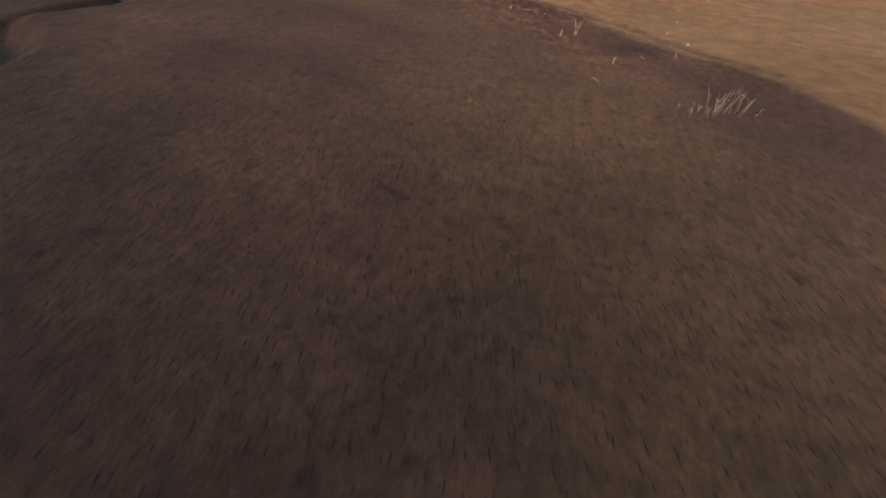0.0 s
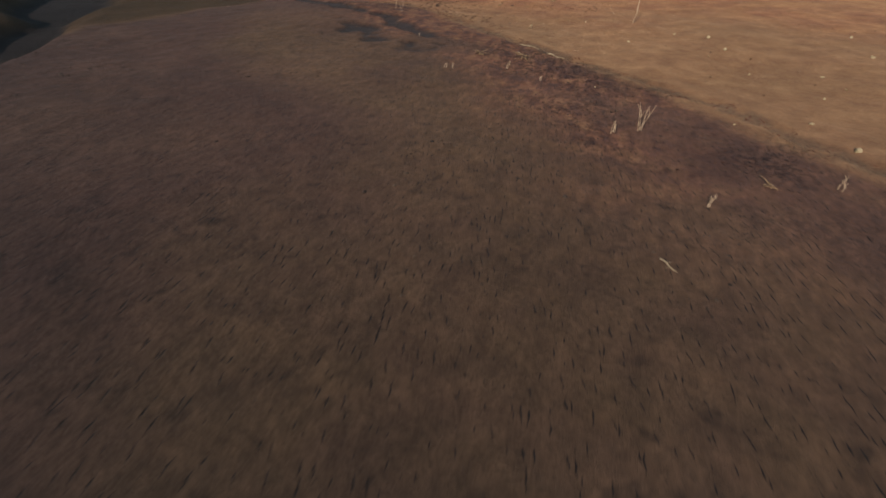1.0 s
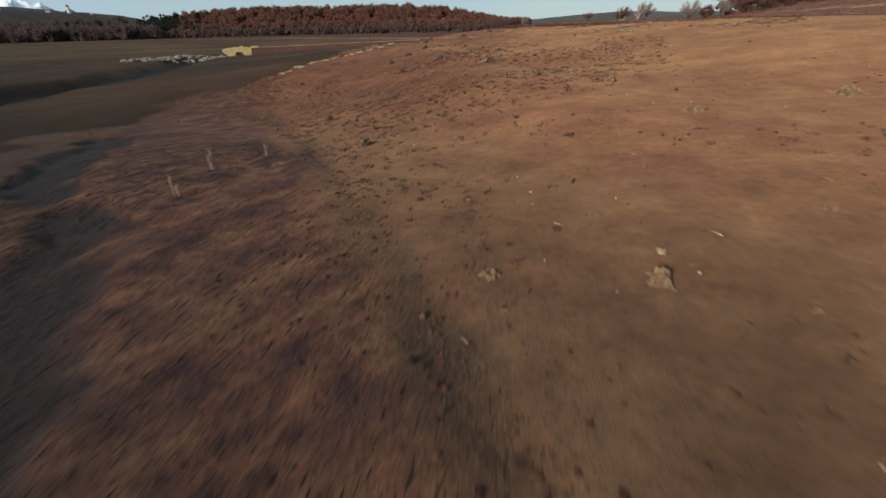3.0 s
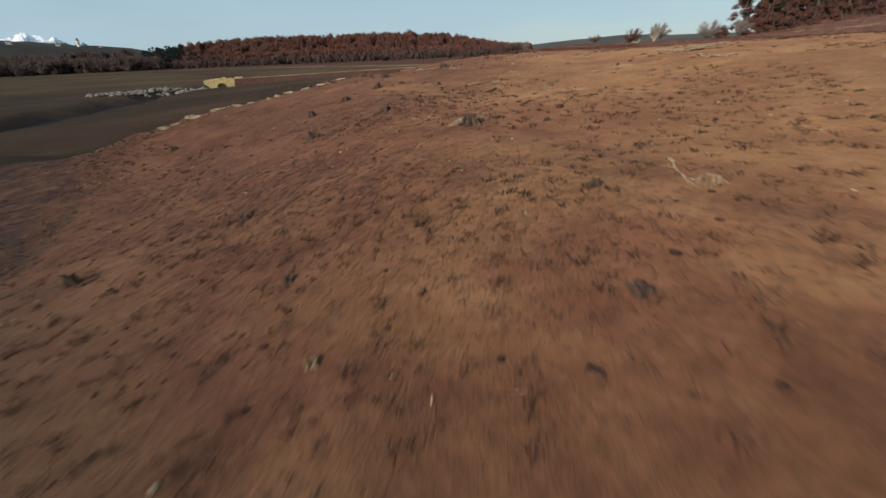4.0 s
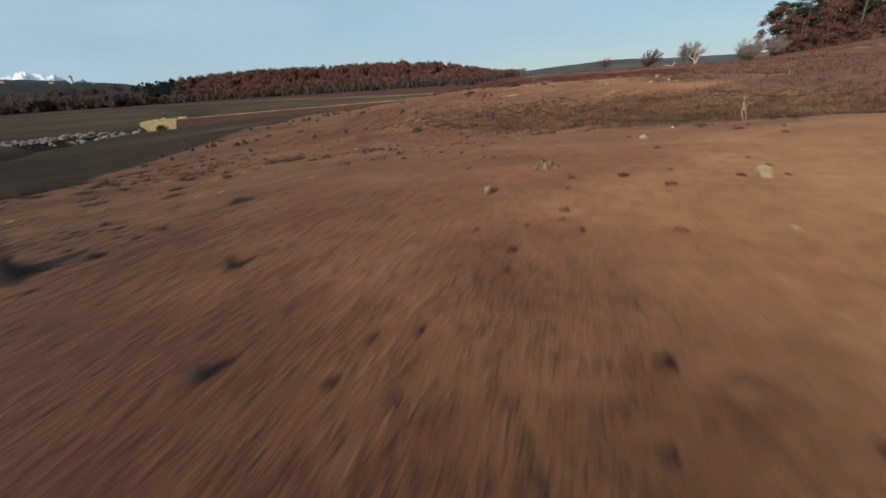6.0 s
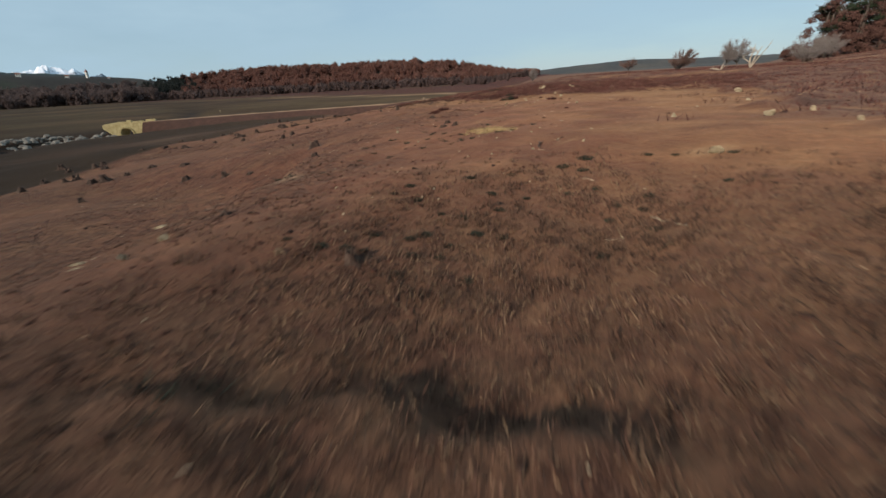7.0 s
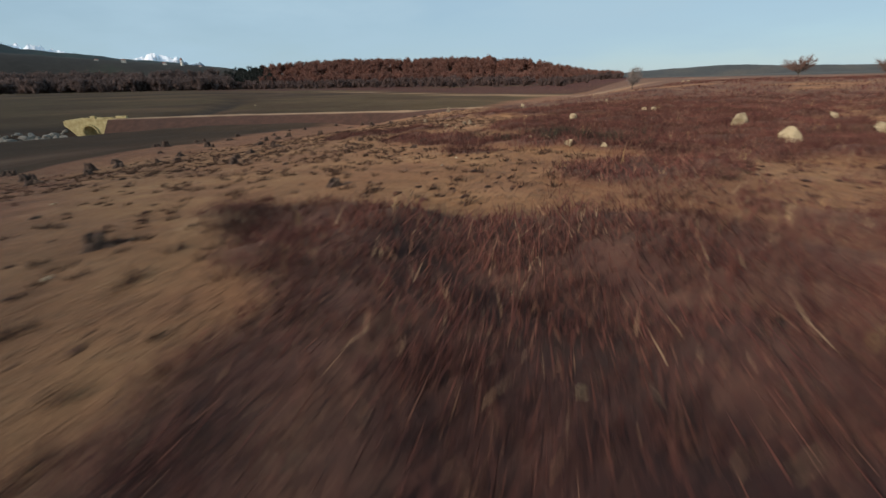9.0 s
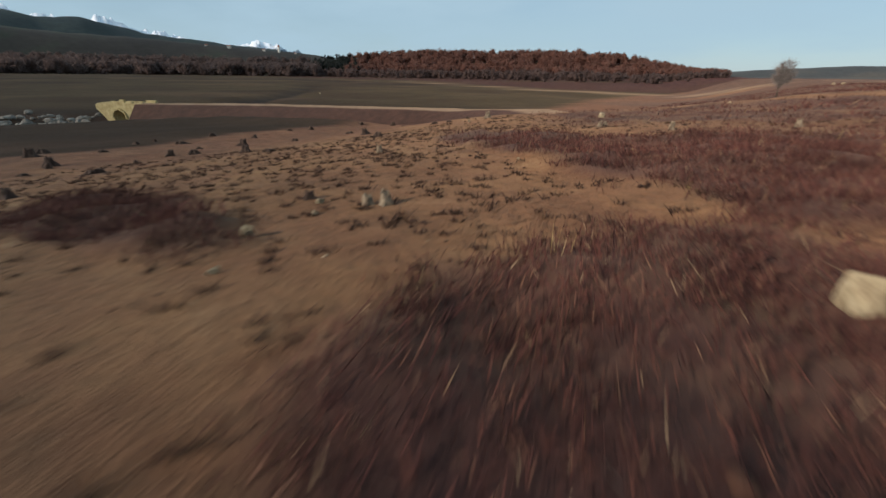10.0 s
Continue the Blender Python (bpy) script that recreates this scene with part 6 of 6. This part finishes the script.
def heather_clump(seed, material, tall):
    """One dwarf shrub, about 1 m across: fine stems leaning out from its middle."""
    r = np.random.RandomState(seed)
    n = 420
    a, q = r.uniform(0, 6.28, n), np.sqrt(r.rand(n)) * 0.42
    foot = np.stack([q * np.cos(a), q * np.sin(a), np.full(n, -0.04)], 1)
    tip = foot + np.stack([0.16 * np.cos(a) + r.normal(0, 0.08, n), 0.16 * np.sin(a) + r.normal(0, 0.08, n), tall * (1.15 - 1.6 * q) * r.uniform(0.5, 1.1, n)], 1)
    b = r.uniform(0, 6.28, n)
    side = np.stack([np.cos(b), np.sin(b), 0 * b], 1) * 0.02
    v = np.stack([foot - side, foot + side, tip], 1).reshape(-1, 3)
    return raw_mesh("heather_clump", v, np.arange(len(v)).reshape(-1, 3), material)


DWARFS = [tagged(heather_clump(s, mat, 0.4), label, "shrub", "dwarf shrubs on the sand") for s, mat, label in ((1, HEATHER, "dark red-brown heather clump on bare sand"), (2, HEATHER, "low dry heather clump on bare sand"), (3, DARKGREEN, "low dark green shrub on bare sand"))]
for i, (x, y, w) in enumerate(CLUMPS):
    place(DWARFS[2 if y > 121 and i % 2 else i % 2], tilt_to(x, y, i * 1.7, w * 1.1, 0.0))
# green rosettes along the slope and the dip
ROSETTES = [tagged(heather_clump(20 + s, DARKGREEN, 0.22), "flat dark green rosette on red soil", "plant", "green rosettes") for s in range(2)]
# rosettes of the red slope: x, y, width
GREENS_SLOPE = [
    (-13.9, 70.3, 0.18), (-14.8, 70, 0.21), (-15.6, 70, 0.2), (-15.1, 69.3, 0.22), (-13.2, 68.6, 0.22), (-12.6, 68.9, 0.17), (-11.7, 69.1, 0.16),
    (-11.7, 68.7, 0.24), (-11.2, 69, 0.19), (-11.5, 70.5, 0.18), (-10.9, 70, 0.26), (-10.7, 69.8, 0.21), (-10.2, 70.2, 0.24), (-11.2, 69.9, 0.21),
    (-10.2, 68.8, 0.22), (-9.9, 68.8, 0.18), (-9.9, 68.5, 0.22), (-10.9, 68.5, 0.25), (-19.1, 71.1, 0.21), (-29.9, 109.1, 0.22), (-30.8, 109.4, 0.2),
]
# rosettes of the shallow dip: x, y, width
GREENS_DIP = [
    (-23.4, 100.3, 0.25), (-22.7, 99.8, 0.24), (-22.1, 100, 0.17), (-23.7, 98.9, 0.25), (-22.3, 99.3, 0.23), (-22.1, 99.6, 0.2), (-23, 98.6, 0.16),
    (-22.7, 98.7, 0.26), (-22.9, 97.6, 0.22), (-23.4, 97.4, 0.25), (-22.8, 97.8, 0.27), (-22.2, 98.3, 0.25), (-21.9, 98.5, 0.27), (-22.4, 97.8, 0.21),
    (-22.6, 97.2, 0.26), (-22.3, 97.4, 0.21), (-23.7, 96.6, 0.27), (-23.4, 96.8, 0.27), (-24.2, 96.5, 0.17), (-23.2, 96.9, 0.18),
]
# rosettes at the foot of the dome: x, y, width
GREENS_DOME = [
    (-21.7, 102.4, 0.19), (-21.6, 101.7, 0.28), (-22.8, 100.9, 0.21), (-20.6, 103, 0.24), (-20.1, 103, 0.2), (-20.6, 100.2, 0.22), (-20.6, 99.7, 0.21),
    (-20.2, 100.1, 0.2), (-20.4, 98.5, 0.23), (-19.9, 99.4, 0.23), (-19.1, 103, 0.27), (-19.1, 101.4, 0.24), (-21.1, 100.9, 0.27), (-21.5, 100.5, 0.26),
    (-20.2, 100.7, 0.28), (-24.2, 99.4, 0.24), (-24.2, 98.9, 0.18), (-21.8, 97.2, 0.26), (-22.5, 96.7, 0.28), (-21.76, 102.46, 0.42), (-22.05, 101.9, 0.36),
]
for i, (x, y, w) in enumerate(GREENS_SLOPE + GREENS_DIP + GREENS_DOME):
    place(ROSETTES[i % 2], tilt_to(x, y, i * 2.1, w * 0.85, 0.0))

# crumbs and clods of soil, pebbles, mud lumps
def crumbs(name, label, x, y, size, material, category, squash=0.6):
    r = size * np.exp(nrng.normal(0, 0.3, len(x)))
    v, f = clumps(np.stack([x, y, relief(x, y) + r * 0.1], 1), r, squash, 0.4)
    return tagged(raw_mesh(name, v, f, material), label, category, kind="stuff")


CLOD = leaf_material("soil_clod", (0.0, (0.055, 0.022, 0.015)), (0.6, (0.095, 0.039, 0.025)), (1.0, (0.14, 0.072, 0.045)), scale=1.0, rough_scale=30.0)
MUDCLOD = leaf_material("mud_clod", (0.0, (0.020, 0.014, 0.012)), (0.7, (0.045, 0.030, 0.024)), (1.0, (0.075, 0.052, 0.036)), scale=1.0, rough_scale=30.0)
PEBBLE = leaf_material("pebble", (0.0, (0.26, 0.20, 0.13)), (0.6, (0.44, 0.36, 0.24)), (1.0, (0.58, 0.50, 0.36)), scale=1.0, rough_scale=20.0)
x, y = scatter(30000, (-34, 8, 40, 122), lambda x, y: bare_share(x, y) * (1 - zones(x, y)[2]) * sstep(-0.3, 0.7, fbm(x, y, 5, 3, 81)) * 0.9 * (1 - 0.9 * sstep(100, 104, y) * sstep(-30.5, -28.5, x)))
crumbs("soil_clods", "crumbled clods of red soil strewn over the slope", x, y, 0.028, CLOD, "soil", 0.45)
x, y = scatter(11000, (-24, 18, 20, 62), lambda x, y: zones(x, y)[0] * sstep(0.0, 0.7, fbm(x, y, 3.5, 3, 83) + 0.5 * sstep(6, 1, line_distance(x, y, RUT))) * sstep(18, 34, y) * 0.8)
crumbs("mud_lumps", "dark damp lumps on the drying mud", x, y, 0.034, MUDCLOD, "mud", 0.4)
x, y = scatter(60000, (-24, 20, 28, 62), lambda x, y: sstep(0.55, 0.05, line_distance(x, y, RUT) + 0.25 * fbm(x, y, 0.9, 2, 54)) * 0.9)
crumbs("rut_clods", "dark broken clods along the old rut", x, y, 0.027, CLOD, "mud", 0.5)
x, y = scatter(2600, (-46, 10, 40, 140), lambda x, y: bare_share(x, y) * 0.35)
crumbs("pebbles", "pale pebbles strewn over the shore", x, y, 0.02, PEBBLE, "pebbles", 0.7)
# low dark cushions of dead moss that dot the loose soil
CUSHION = leaf_material("dead_moss", (0.0, (0.034, 0.018, 0.014)), (0.6, (0.062, 0.030, 0.021)), (1.0, (0.095, 0.046, 0.030)), scale=1.0, rough_scale=30.0)
x, y = scatter(42000, (-44, 12, 30, 117), lambda x, y: pitted(x, y) * sstep(-0.2, 0.6, fbm(x, y, 1.6, 2, 95)))
crumbs("moss_cushions", "low dark cushions of dead moss dotting the red soil", x, y, 0.034, CUSHION, "moss", 0.42)
x, y = scatter(24000, (-62, -28, 112, 158), lambda x, y: pitted(x, y) * sstep(-0.3, 0.6, fbm(x, y, 1.6, 2, 96)))
crumbs("flat_cushions", "low brown cushions dotting the sandy flat", x, y, 0.038, CUSHION, "moss", 0.4)
# short twigs strewn over the slope
x, y = scatter(900, (-34, 8, 42, 120), lambda x, y: bare_share(x, y) * 0.35)
z = relief(x, y) + 0.012
a, ln = nrng.uniform(0, 6.28, len(x)), nrng.uniform(0.06, 0.28, len(x))
slivers("strewn_twigs", [(Vector((p, q, w)), Vector((p + c * l, q + s * l, w + 0.03))) for p, q, w, c, s, l in zip(x, y, z, np.cos(a), np.sin(a), ln)], 0.011, TWIG_WOOD)
tagged(bpy.data.objects["strewn_twigs"], "short pale twigs strewn over the slope", "twigs", kind="stuff")
